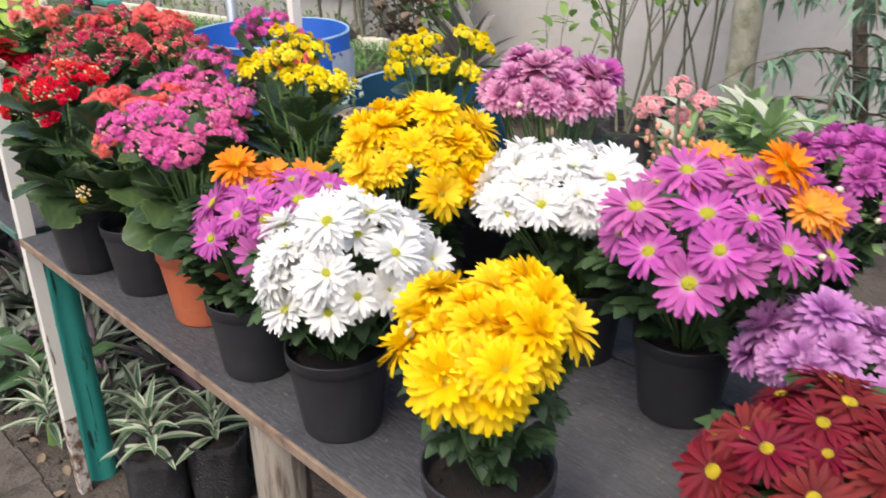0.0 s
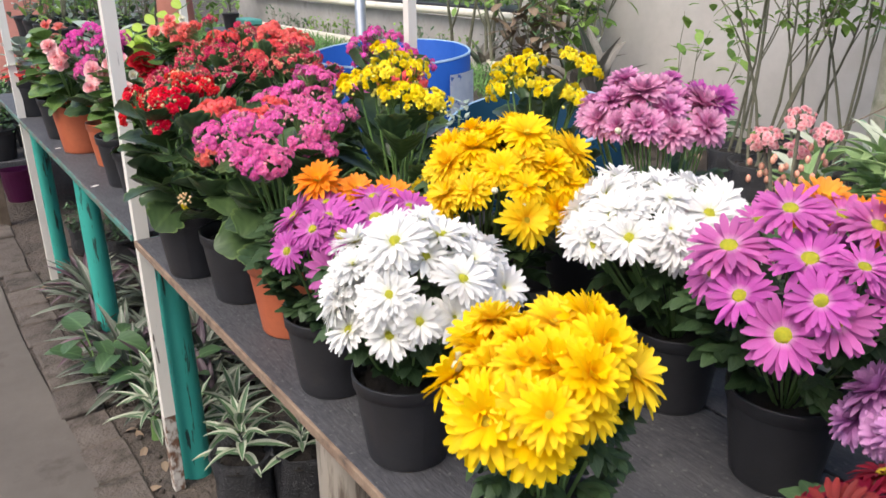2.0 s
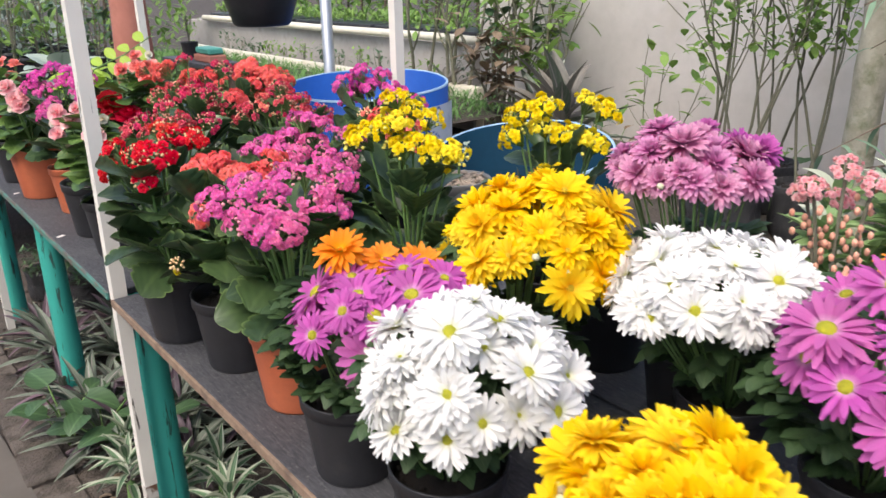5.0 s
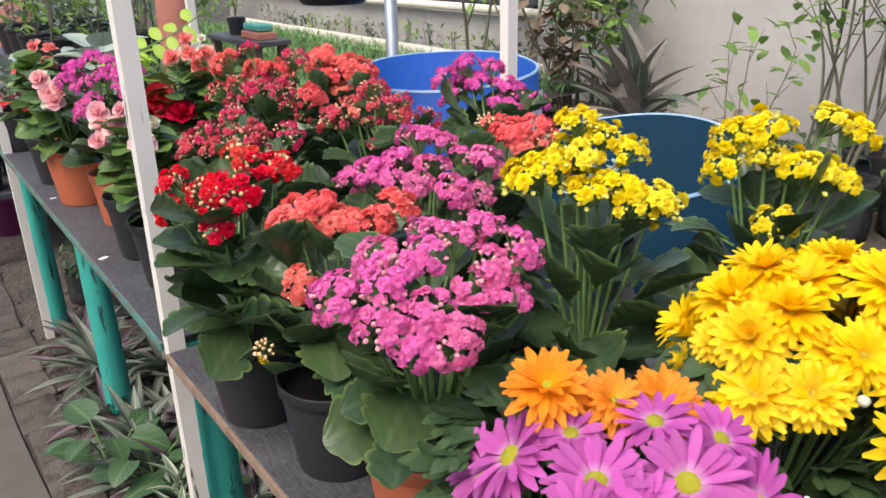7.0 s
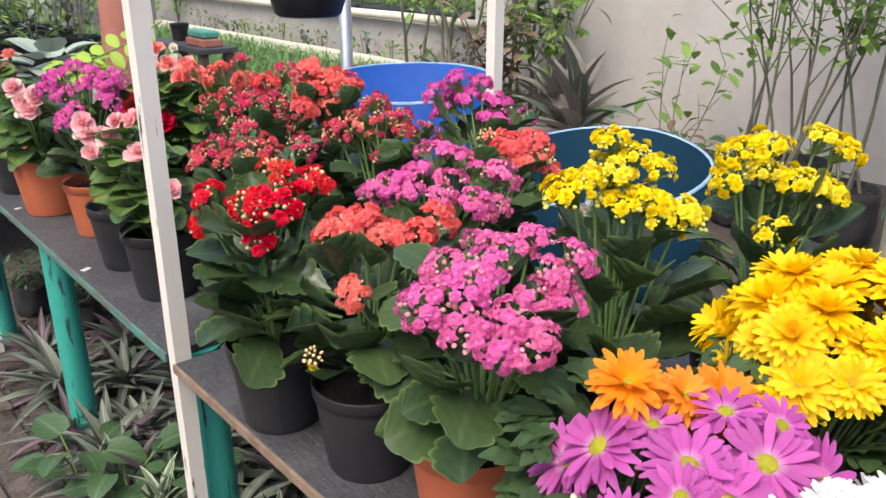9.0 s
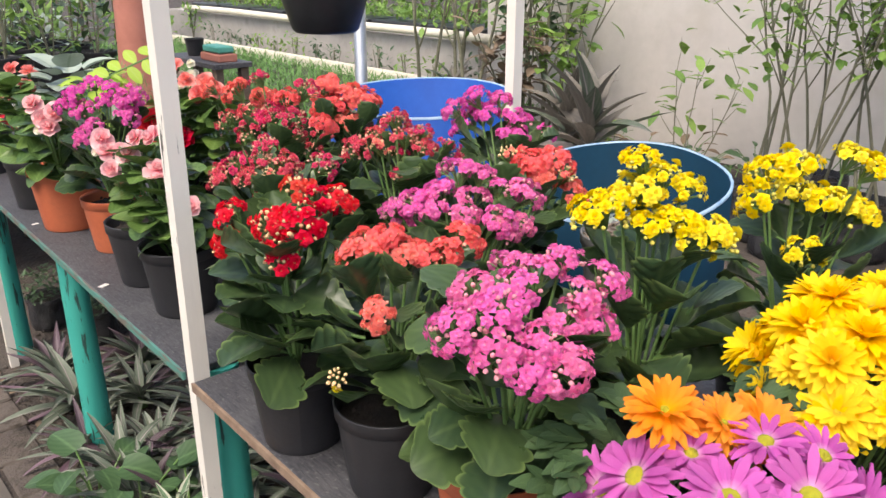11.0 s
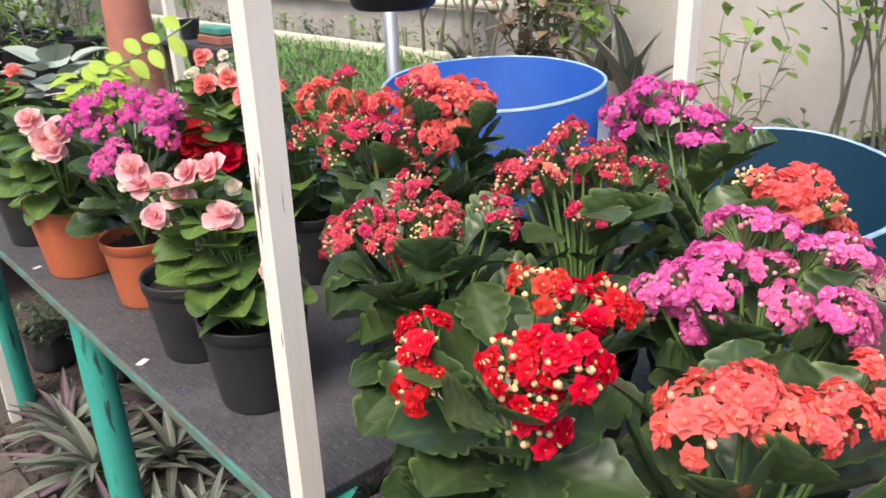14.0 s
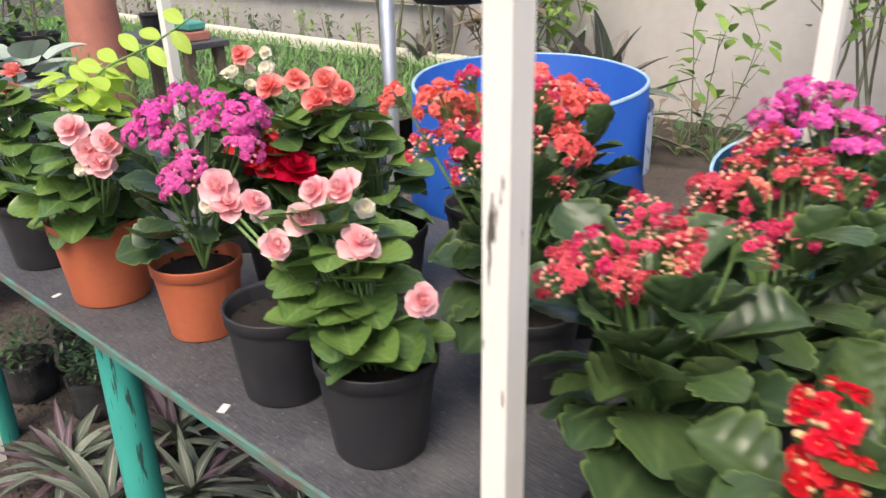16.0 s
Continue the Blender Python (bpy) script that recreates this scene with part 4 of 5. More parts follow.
kalanchoe(1.12, 1.14, "black", "tall yellow kalanchoe on long stalks in a black pot", [(1.068, 1.172, 1.196), (1.106, 1.146, 1.207), (1.122, 1.107, 1.162), (1.177, 1.09, 1.214), (1.196, 1.066, 1.2), (1.053, 1.166, 1.162), (1.087, 1.1, 1.092), (1.149, 1.081, 1.155), (1.097, 1.136, 1.176), (1.169, 1.057, 1.141)], U_YEL, 0.88, 32, 1.2, None, 0.2)
kalanchoe(1.04, 1.67, "black", "small coral kalanchoe in a black pot", [(1.051, 1.645, 1.139), (1.082, 1.611, 1.126), (1.091, 1.591, 1.103), (1.126, 1.562, 1.103)], U_CORAL, 0.95, 30, 1.05, U_BUD, 0.2, TOP, 2)
kalanchoe(1.20, 1.76, "black", "magenta kalanchoe in a black pot beside the blue drum", [(1.164, 1.935, 1.164), (1.208, 1.913, 1.191), (1.252, 1.873, 1.186), (1.27, 1.837, 1.147), (1.169, 1.913, 1.13), (1.222, 1.883, 1.158), (1.264, 1.821, 1.109)], U_MAG, 0.95, 38, 1.05, None, 0.24, TOP, 5)
kalanchoe(0.93, 1.80, "black", "crimson budding kalanchoe in a black pot", [(0.945, 1.846, 1.188), (0.983, 1.801, 1.164), (0.905, 1.863, 1.159), (0.867, 1.883, 1.135), (0.954, 1.823, 1.159), (0.917, 1.836, 1.125)], U_CRIM, 0.82, 46, 1.2, U_BUD, 0.23, TOP, 9)
kalanchoe(0.72, 1.84, "black", "crimson budding kalanchoe in a black pot beside the cream post", [(0.629, 1.886, 1.143), (0.677, 1.862, 1.174), (0.642, 1.865, 1.126), (0.694, 1.831, 1.144), (0.663, 1.86, 1.148)], U_CRIM, 0.8, 48, 1.2, U_BUD, 0.23, TOP, 7)
kalanchoe(0.90, 2.15, "black", "crimson and coral kalanchoe in a black pot", [(0.875, 2.251, 1.225), (0.825, 2.277, 1.197), (0.915, 2.196, 1.186), (0.91, 2.161, 1.113), (0.937, 2.117, 1.074), (0.834, 2.249, 1.157), (0.785, 2.314, 1.202), (0.882, 2.212, 1.163), (0.966, 2.123, 1.13)], U_CRIM + U_CRIM + U_CORAL, 0.86, 46, 1.2, None, 0.23, TOP, 11)
kalanchoe(1.12, 2.20, "black", "coral kalanchoe in a black pot beside the blue drum", [(1.065, 2.29, 1.186), (1.105, 2.246, 1.168), (1.089, 2.226, 1.107), (1.138, 2.212, 1.156), (1.08, 2.257, 1.15)], U_CORAL, 1.0, 40, 1.12, None, 0.2, TOP, 4)

# ---------------------------------------------------------------- the far bench
begonia(0.645, 2.215, "black", "pale pink begonia with toothed green leaves in a black pot", [(0.598, 2.472, 1.087), (0.623, 2.43, 1.062), (0.578, 2.257, 1.092), (0.599, 2.254, 1.124), (0.624, 2.23, 1.127), (0.545, 2.275, 1.064), (0.598, 2.455, 1.059), (0.613, 2.2, 1.063), (0.645, 2.127, 1.001)], O_PINK, 1.05, 44, 0.84, True, 0.2)
t = potted("plant_pot", 0.648, 2.432, "black", "black plastic pot filled with dark soil", "plant pot")
kalanchoe(0.672, 2.705, "terracotta", "magenta pink kalanchoe in a small terracotta pot", [(0.592, 2.618, 1.174), (0.631, 2.591, 1.199), (0.659, 2.554, 1.189), (0.674, 2.519, 1.159), (0.673, 2.499, 1.125), (0.562, 2.634, 1.149), (0.593, 2.595, 1.14), (0.643, 2.553, 1.16), (0.605, 2.557, 1.102), (0.694, 2.506, 1.172), (0.586, 2.565, 1.081)], U_MAG, 0.8, 34, 1.0, None, 0.2)
begonia(0.632, 2.975, "terracotta", "peach begonia with broad leaves in a terracotta pot", [(0.551, 2.77, 1.095), (0.545, 2.797, 1.127), (0.579, 2.748, 1.108), (0.558, 2.75, 1.076)], O_PINK + O_CREAM, 1.15, 42, 0.95, True, 0.22, 1.14)
begonia(0.62, 3.25, "black", "coral begonia with pale buds in a black pot", [(0.643, 3.418, 1.145), (0.608, 3.429, 1.109), (0.68, 3.382, 1.134), (0.637, 3.385, 1.068), (0.585, 3.429, 1.069), (0.615, 3.411, 1.084), (0.663, 3.375, 1.092)], O_CORAL, 1.0, 42, 0.85, True, 0.22)
begonia(0.86, 2.68, "black", "deep red begonia in a black pot", [(0.798, 2.627, 1.049), (0.785, 2.651, 1.064), (0.822, 2.592, 1.034)], O_RED, 1.25, 38, 0.85, False, 0.22)
begonia(0.97, 2.98, "black", "coral and cream begonia in a black pot", [(0.952, 2.952, 1.146), (0.974, 2.946, 1.175), (1.008, 2.912, 1.179), (1.0, 2.902, 1.15), (0.941, 2.958, 1.137)], O_CORAL + O_CREAM, 0.95, 40, 0.85, True, 0.22)
begonia(0.98, 2.55, "black", "orange coral begonia in a black pot", [(0.876, 2.643, 1.172), (0.912, 2.603, 1.171), (0.892, 2.607, 1.142), (0.924, 2.578, 1.151), (0.844, 2.671, 1.163)], O_CORAL, 0.95, 40, 0.85, False, 0.24)

stand = thing("plant_pot", Matrix.Translation((1.19, 1.485, TOP)), "upturned black plastic pot used as a stand", "plant pot")
part("pot", POTS["black"], stand, Matrix.Translation((0, 0, 0.1)) @ Matrix.Rotation(math.pi, 4, "X") @ Matrix.Diagonal((0.9, 0.9, 0.667, 1)))
chips = thing("plant_pot", Matrix.Translation((1.19, 1.485, TOP + 0.1)), "grey plastic pot filled with dry wood chips", "plant pot")
part("pot", POTS["grey"], chips, Matrix.Diagonal((0.86, 0.86, 0.95, 1)))
cs = Shape()
for i in range(150):
    a, d = R.uniform(0, 6.28), 0.062 * math.sqrt(R.random())
    cs.add(block(R.uniform(0.004, 0.009), R.uniform(0.012, 0.03), 0.002), Matrix.Translation((d * math.cos(a), d * math.sin(a), 0.134 + R.uniform(0, 0.006))) @ Euler((R.uniform(-0.4, 0.4), R.uniform(-0.4, 0.4), R.uniform(0, 6))).to_matrix().to_4x4())
part("chip_layer", cs.mesh("wood_chips", [CHIPS], False), chips, None, "dry grey brown wood chips")
sp = Shape()
for i in range(26):
    a = R.uniform(0, 6.28)
    sp.add(blade(0.02, 0.012, oval, 2, 2, 0.4), Matrix.Translation((0.02 * math.cos(a), 0.02 * math.sin(a), 0.17 + R.uniform(0, 0.05))) @ spin_tilt(a, R.uniform(-0.3, 0.9)))
sp.add(tube([(0, 0, 0.12), (0.004, 0, 0.2)], 0.003, 5), None, 1)
part("seedling", sp.mesh("seedling", [SILVER, STEM]), chips, None, "small dull green seedling")
for x, y in ((1.2, 2.48), (1.17, 2.85), (0.80, 3.42), (1.14, 1.0)):
    potted("plant_pot", x, y, "black", "black plastic pot filled with dark soil", "plant pot")


# ---------------------------------------------------------------- leafy plants
def grow_bag(x, y, r, h, label, name="grow_bag"):
    q = random.Random(int(1000 * x + y))
    ph = [q.uniform(0, 6) for _ in range(4)]
    t = thing(name, Matrix.Translation((x, y, 0)), label, "plant", "plants in grow bags")
    wob = lambda a, z: 1 + 0.05 * math.sin(3 * a + ph[0] + 8 * z) + 0.035 * math.sin(7 * a + ph[1] - 20 * z) + 0.02 * math.sin(13 * a + ph[2])
    b = part("bag", Shape().add(lathe([(r * 0.85, 0.0), (r, h * 0.1), (r * 1.03, h * 0.35), (r * 0.97, h * 0.6), (r * 1.02, h * 0.85), (r * 1.08, h), (r * 1.02, h * 1.01), (r * 0.95, h * 0.9), (0.001, h * 0.88)], 26, wob)).mesh("bag", [BAG]), t, None, "black plastic grow bag")
    part("soil", SOILS[0], b, Matrix.Translation((0, 0, h * 0.89)) @ Matrix.Diagonal((r / 0.075, r / 0.075, 1, 1)))
    return t


def rosette(seed, count, length, width, mats, shape=lance, lift=(0.15, 1.25), bend=(0.3, 1.1), stripe=False, cup=0.5, rise=0.03):
    """Strap leaves spraying from one crown; stripe gives them pale margins."""
    r = random.Random(seed)
    s = Shape()
    for i in range(count):
        k = (i + 0.5) / count
        L = length * r.uniform(0.75, 1.1) * (1 - 0.3 * k)
        at = Matrix.Translation((0, 0, rise * k)) @ spin_tilt(i * 2.39996 + r.uniform(-0.2, 0.2), lift[0] + (lift[1] - lift[0]) * k + r.uniform(-0.15, 0.15), 0.006)
        pc = blade(L, width * r.uniform(0.85, 1.15), shape, 7, 4, r.uniform(*bend), cup, twist=r.uniform(-0.4, 0.4))
        slots = [(1 if stripe and j in (0, 3) else (0 if stripe or r.random() < 0.99 else 1)) for _ in range(7) for j in range(4)]
        if not stripe and len(mats) > 1:
            slots = [1 if (i % 5 == 0) else 0] * 28
        s.add(pc, at, slots)
    return s.mesh("leaves", mats)


ROS_BOAT = [rosette(k, 32, 0.27, 0.031, [RHOEO, RHOEO_P]) for k in (1, 2, 3)]
ROS_STRIPE = [rosette(k, 16, 0.16, 0.026, [V_GREEN, V_WHITE], stripe=True, rise=0.12) for k in (4, 5, 6)]
ROS_SPIDER = [rosette(k, 30, 0.2, 0.016, [V_GREEN, V_WHITE], stripe=True, bend=(0.8, 1.8)) for k in (7, 8)]
ROS_CORD = [rosette(k, 26, 0.62, 0.11, [CORD_L, RHOEO], rise=0.35, lift=(0.1, 1.35)) for k in (9, 10)]


def crowned(name, meshes, x, y, z, label, group, scale=1.0, in_bag=False):
    if in_bag:
        t = grow_bag(x, y, 0.075, z, label)
    else:
        t = thing(name, Matrix.Translation((x, y, 0)), label, "plant", group)
    part("leaves", R.choice(meshes), t, Matrix.Translation((0, 0, z * (0.9 if in_bag else 1.0))) @ Matrix.Rotation(R.uniform(0, 6), 4, "Z") @ Matrix.Scale(scale * R.uniform(0.9, 1.1), 4))
    if not in_bag:
        part("crown", flat("crown", lathe([(0.02, -0.01), (0.016, 0.02), (0.012, z + 0.02), (0.001, z + 0.03)], 8), STEM, True), t)
    return t


for x, y in ((0.56, 2.95), (0.72, 2.78), (0.66, 2.45), (0.82, 2.55), (0.95, 2.9), (0.62, 3.25), (0.80, 3.15), (0.75, 2.25), (0.95, 2.3), (1.1, 2.6), (0.9, 3.4), (0.6, 2.75), (0.58, 2.55), (0.87, 2.75), (0.63, 3.5)):
    crowned("boat_lily", ROS_BOAT, x, y, 0.02, "purple and green boat lily with striped leaves", "boat lilies", R.uniform(0.8, 1.1))
for x, y, z, bag in ((0.555, 2.2, 0.05, False), (0.60, 2.34, 0.06, False), (0.655, 1.70, 0.2, True), (0.79, 1.63, 0.2, True), (0.74, 1.98, 0.08, False), (0.92, 1.78, 0.2, True), (0.66, 2.08, 0.05, False)):
    crowned("striped_dracaena", ROS_STRIPE, x, y, z, "green and white striped dracaena under the bench", "striped dracaenas", 0.9, bag)
for x, y in ((0.58, 0.98), (0.66, 0.80), (0.60, 0.62), (0.74, 1.02), (0.82, 0.7), (0.64, 1.40)):
    crowned("spider_plant", ROS_SPIDER, x, y, 0.05, "white edged spider plant under the bench", "spider plants", 0.95)


def broad_plant(x, y, z, count, size, label, material, name="broad_leaved_plant", group="broad-leaved plants", shape=heart, wide=0.8, rise=0.16, spread=0.07, base=0.0, category="plant"):
    t = thing(name, Matrix.Translation((x, y, base)), label, category, group)
    for i in range(count):
        a = i * 2.39996 + R.uniform(-0.5, 0.5)
        d = spread * R.uniform(0.5, 1.6)
        p = Vector((d * math.cos(a), d * math.sin(a), z + rise * R.random()))
        s = Shape().add(blade(size, size * wide, shape, 7, 4, R.uniform(0.3, 1.0), 0.2, 0.03, 3))
        part("leaf", s.mesh("leaf", [material]), t, Matrix.Translation(p) @ spin_tilt(a - math.pi / 2, R.uniform(-0.2, 0.6)) @ Matrix.Rotation(R.uniform(-0.4, 0.4), 4, "Y") @ Matrix.Scale(R.uniform(0.7, 1.15), 4))
        part("stalk", flat("stalk", tube([(0, 0, 0), (p.x * 0.5, p.y * 0.5, p.z * 0.7), tuple(p)], 0.003, 5), STEM, True), t)
    return t


for x, y in ((0.49, 2.64), (0.57, 2.52), (0.66, 2.4)):
    broad_plant(x, y, 0.05, 8, 0.1, "low plant with broad heart-shaped green leaves", BROAD)
broad_plant(0.46, 1.72, 0.03, 9, 0.035, "small bright green weed growing by the bricks", BG_LEAF, "weed", "", oval, 0.8, 0.06, 0.03)
red = potted("rex_begonia", 0.60, 3.80, "black", "silver and red leaved rex begonia in a black pot", "potted plant")
for i in range(30):
    a, k = i * 2.39996, i / 30
    s = Shape().add(blade(0.07, 0.065, heart, 6, 4, R.uniform(0.2, 0.9), 0.2, 0.06, 4))
    part("leaf", s.mesh("leaf", [SILVER if k > 0.35 else B_RED]), red, Matrix.Translation((0.05 * (1 - k * 0.5) * math.cos(a), 0.05 * (1 - k * 0.5) * math.sin(a), 0.14 + 0.17 * k)) @ spin_tilt(a - math.pi / 2, 0.1 + 0.7 * k))
silver = potted("silver_begonia", 1.04, 4.3, "black", "large silvery leaved begonia in a black pot", "potted plant")
for i in range(16):
    a, k = i * 2.39996, i / 16
    s = Shape().add(blade(0.14, 0.125, heart, 8, 6, R.uniform(0.2, 0.8), 0.25, 0.03, 5))
    part("leaf", s.mesh("leaf", [SILVER]), silver, Matrix.Translation((0.07 * math.cos(a), 0.07 * math.sin(a), 0.14 + 0.16 * k)) @ spin_tilt(a - math.pi / 2, 0.0 + 0.7 * k))

lime = potted("lime_leaved_plant", 0.99, 3.76, "black", "lime green plant with one long leafy shoot in a black pot", "potted plant")
sh = Shape()
pts = [Vector((0.0, 0.0, 0.13)), Vector((0.0, 0.0, 0.27)), Vector((0.06, -0.05, 0.32)), Vector((0.15, -0.13, 0.37)), Vector((0.25, -0.22, 0.45))]
sh.add(tube([tuple(p) for p in pts], [0.005, 0.004, 0.0035, 0.003, 0.002], 6))
part("shoot", sh.mesh("shoot", [STEM]), lime)
for i in range(12):
    k = 0.9 + 3.05 * i / 12
    p = pts[int(k)].lerp(pts[min(4, int(k) + 1)], k % 1)
    s = Shape().add(blade(0.08, 0.044, oval, 8, 4, 0.4, 0.2))
    part("leaf", s.mesh("leaf", [LIME]), lime, facing(p, (-0.55 + R.uniform(-0.3, 0.3), -0.6 + R.uniform(-0.3, 0.3), 0.6), (0.9 if i % 2 else 3.6) + R.uniform(-0.3, 0.3)))
for i in range(40):
    a = i * 2.39996
    s = Shape().add(blade(0.085, 0.06, oval, 5, 4, 0.6, 0.15, 0.06, 4))
    part("leaf", s.mesh("leaf", [LIME]), lime, Matrix.Translation((0.05 * math.cos(a), 0.05 * math.sin(a), 0.14 + 0.17 * i / 40)) @ spin_tilt(a - math.pi / 2, R.uniform(-0.2, 0.7)))


for x, y in ((1.22, 3.45), (1.12, 3.98)):
    p = potted("feathery_plant", x, y, "black", "soft feathery green plant in a black pot", "potted plant", "feathery plants")
    s = Shape()
    for i in range(700):
        a, d = R.uniform(0, 6.28), 0.14 * math.sqrt(R.random())
        s.add(blade(R.uniform(0.025, 0.05), 0.004, lance, 2, 1, R.uniform(0, 1)), Matrix.Translation((d * math.cos(a), d * math.sin(a), 0.13 + 0.2 * R.random() * (1 - 2.5 * d * d / 0.02 * 0.2))) @ spin_tilt(R.uniform(0, 6.28), R.uniform(0, 1.4)))
    part("leaves", s.mesh("leaves", [FERN]), p)
for x, y in ((0.85, 3.78), (1.05, 3.62), (0.75, 4.05), (0.95, 4.1)):
    t = grow_bag(x, y, 0.08, 0.14, "small bushy green seedling in a black bag under the bench")
    s = Shape()
    for i in range(170):
        a, d = R.uniform(0, 6.28), 0.09 * math.sqrt(R.random())
        s.add(blade(R.uniform(0.02, 0.04), 0.012, oval, 2, 2, 0.4), Matrix.Translation((d * math.cos(a), d * math.sin(a), 0.13 + 0.12 * R.random())) @ spin_tilt(R.uniform(0, 6.28), R.uniform(0, 1.2)))
    part("leaves", s.mesh("leaves", [BROAD]), t)


# ---------------------------------------------------------------- shrubs and trees along the wall
def shrub(x, y, h, stems, label, leaves, seed, leaf=BG_LEAF, leaf_from=0.55, size=0.07, bag=True, lean=0.3, thick=0.0095):
    r = random.Random(seed)
    if bag:
        t = grow_bag(x, y, 0.16, 0.3, label)
    else:
        t = thing("shrub", Matrix.Translation((x, y, 0)), label, "plant", "shrubs")
    lv = Shape()
    ends = []
    base = 0.26 if bag else 0.0
    for k in range(stems):
        s = Shape()
        p = Vector((r.uniform(-0.06, 0.06), r.uniform(-0.06, 0.06), base))
        d = Vector((r.uniform(-lean, lean), r.uniform(-lean, lean), 1))
        line, n = [p], 7
        for i in range(n):
            p = p + d.normalized() * (h - base) / n
            d += Vector((r.uniform(-0.16, 0.16), r.uniform(-0.16, 0.16), 0.05))
            line.append(p)
            if i > 1 and r.random() < 0.75:
                q, e, sub = p, d + Vector((r.uniform(-1, 1), r.uniform(-1, 1), 0.2)), [p]
                for _ in range(4):
                    q = q + e.normalized() * h * 0.07
                    e += Vector((r.uniform(-0.2, 0.2), r.uniform(-0.2, 0.2), 0.12))
                    sub.append(q)
                s.add(tube([tuple(v) for v in sub], [thick * 0.5 * (1 - 0.15 * j) for j in range(5)], 5))
                ends += sub[2:]
        s.add(tube([tuple(v) for v in line], [thick * (1 - 0.09 * j) for j in range(n + 1)], 6))
        ends += line[4:]
        part("stem", s.mesh("stem", [TWIG]), t, None, "bare grey green branching stem")
    ends = [e for e in ends if e.z > leaf_from * h] or ends
    for i in range(leaves):
        e = r.choice(ends) + Vector((r.uniform(-0.07, 0.07), r.uniform(-0.07, 0.07), r.uniform(-0.05, 0.07)))
        lv.add(blade(size * r.uniform(0.6, 1.2), size * 0.5, oval, 3, 2, r.uniform(0, 0.8), 0.2), Matrix.Translation(e) @ spin_tilt(r.uniform(0, 6.28), r.uniform(-0.6, 0.8)))
    if leaves:
        part("leaves", lv.mesh("leaves", [leaf]), t)
    return t


shrub(4.1, 2.72, 1.55, 3, "bare branching shrub with leafy tops in a black grow bag", 110, 11, leaf_from=0.62, size=0.085)
shrub(3.92, 2.45, 1.6, 5, "bare branching shrub with leafy tops in a black grow bag", 230, 12, leaf_from=0.6, size=0.085)
shrub(4.2, 2.2, 1.65, 4, "bare branching shrub with leafy tops in a black grow bag", 360, 13, leaf_from=0.5, size=0.085)
shrub(4.55, 2.6, 1.5, 3, "thin bare shrub in a black grow bag", 60, 14)
shrub(4.72, 3.62, 0.78, 3, "small leafy sapling growing against the wall", 42, 15, leaf_from=0.3, size=0.13, bag=False, thick=0.006)
for i, y in enumerate((5.15, 5.4, 5.7, 6.0, 6.35, 6.7)):
    shrub(5.05 - 0.1 * (i % 2), y, 1.6, 2, "tall thin woody stems with leaves against the wall", 46, 40 + i, leaf_from=0.2, size=0.11, bag=False, lean=0.12, thick=0.022)
for x, y, h, seed, leaf in ((4.8, 4.75, 1.1, 61, BG_LEAF), (4.95, 5.2, 1.3, 62, BROAD), (4.6, 5.0, 0.9, 63, DRY)):
    shrub(x, y, h, 4, "leafy shrub with brown and green leaves against the wall", 90, seed, leaf, 0.12, 0.17, False, 0.35, 0.014)
for x, y, sc in ((4.2, 4.0, 1.22), (4.5, 4.45, 1.1), (4.9, 6.2, 0.7)):
    crowned("cordyline", ROS_CORD, x, y, 0.1, "grey and purple leaved cordyline against the cream wall", "cordylines", sc)

trunk = thing("palm_tree", Matrix.Translation((3.88, 1.80, 0)), "pale ringed palm trunk standing by the wall", "tree")
part("trunk", Shape().add(lathe([((0.075 - 0.015 * i / 30) * (1.06 if i % 3 == 0 else 1.0), 3.2 * i / 30) for i in range(31)], 18, lambda a, z: 1 + 0.03 * math.sin(3 * a + 4 * z))).mesh("trunk", [PALE_BARK]), trunk)
part("crown", rosette(77, 18, 1.5, 0.25, [BG_LEAF], bend=(0.6, 1.6)), trunk, Matrix.Translation((0, 0, 3.15)), "arching green fronds")


def willowy(x, y, h, count, label, seed):
    r = random.Random(seed)
    t = thing("willowy_tree", Matrix.Translation((x, y, 0)), label, "tree", "willowy trees")
    s, lv = Shape(), Shape()
    s.add(tube([(0, 0, 0), (0.05, 0.06, h * 0.4), (0.0, 0.16, h * 0.75), (0.03, 0.2, h)], [0.035, 0.03, 0.022, 0.01], 8))
    for k in range(count):
        z = h * r.uniform(0.35, 1.0)
        a = r.uniform(0, 6.28)
        L = r.uniform(0.3, 0.6)
        p0 = Vector((0.02, 0.12, z))
        line = [p0 + Vector((math.cos(a) * L * q, math.sin(a) * L * q, 0.12 * q - 0.5 * q * q * L)) for q in (0, 0.3, 0.65, 1.0)]
        s.add(tube([tuple(p) for p in line], [0.006, 0.005, 0.004, 0.002], 4))
        for i in range(16):
            q = r.uniform(0.2, 1) * 2.99
            p = line[int(q)].lerp(line[min(3, int(q) + 1)], q % 1)
            lv.add(blade(r.uniform(0.1, 0.17), 0.02, lance, 4, 2, r.uniform(0.4, 1.2), 0.2), Matrix.Translation(p) @ spin_tilt(r.uniform(0, 6.28), r.uniform(-0.9, 0.2)))
    part("trunk", s.mesh("trunk", [BARK]), t, None, "slender brown branching trunk")
    part("leaves", lv.mesh("leaves", [BLUE_LEAF]), t)
    return t


willowy(3.35, 1.0, 1.8, 34, "slender tree with hanging blue green leaves", 21)
willowy(3.7, 0.7, 1.9, 34, "slender tree with hanging blue green leaves", 22)

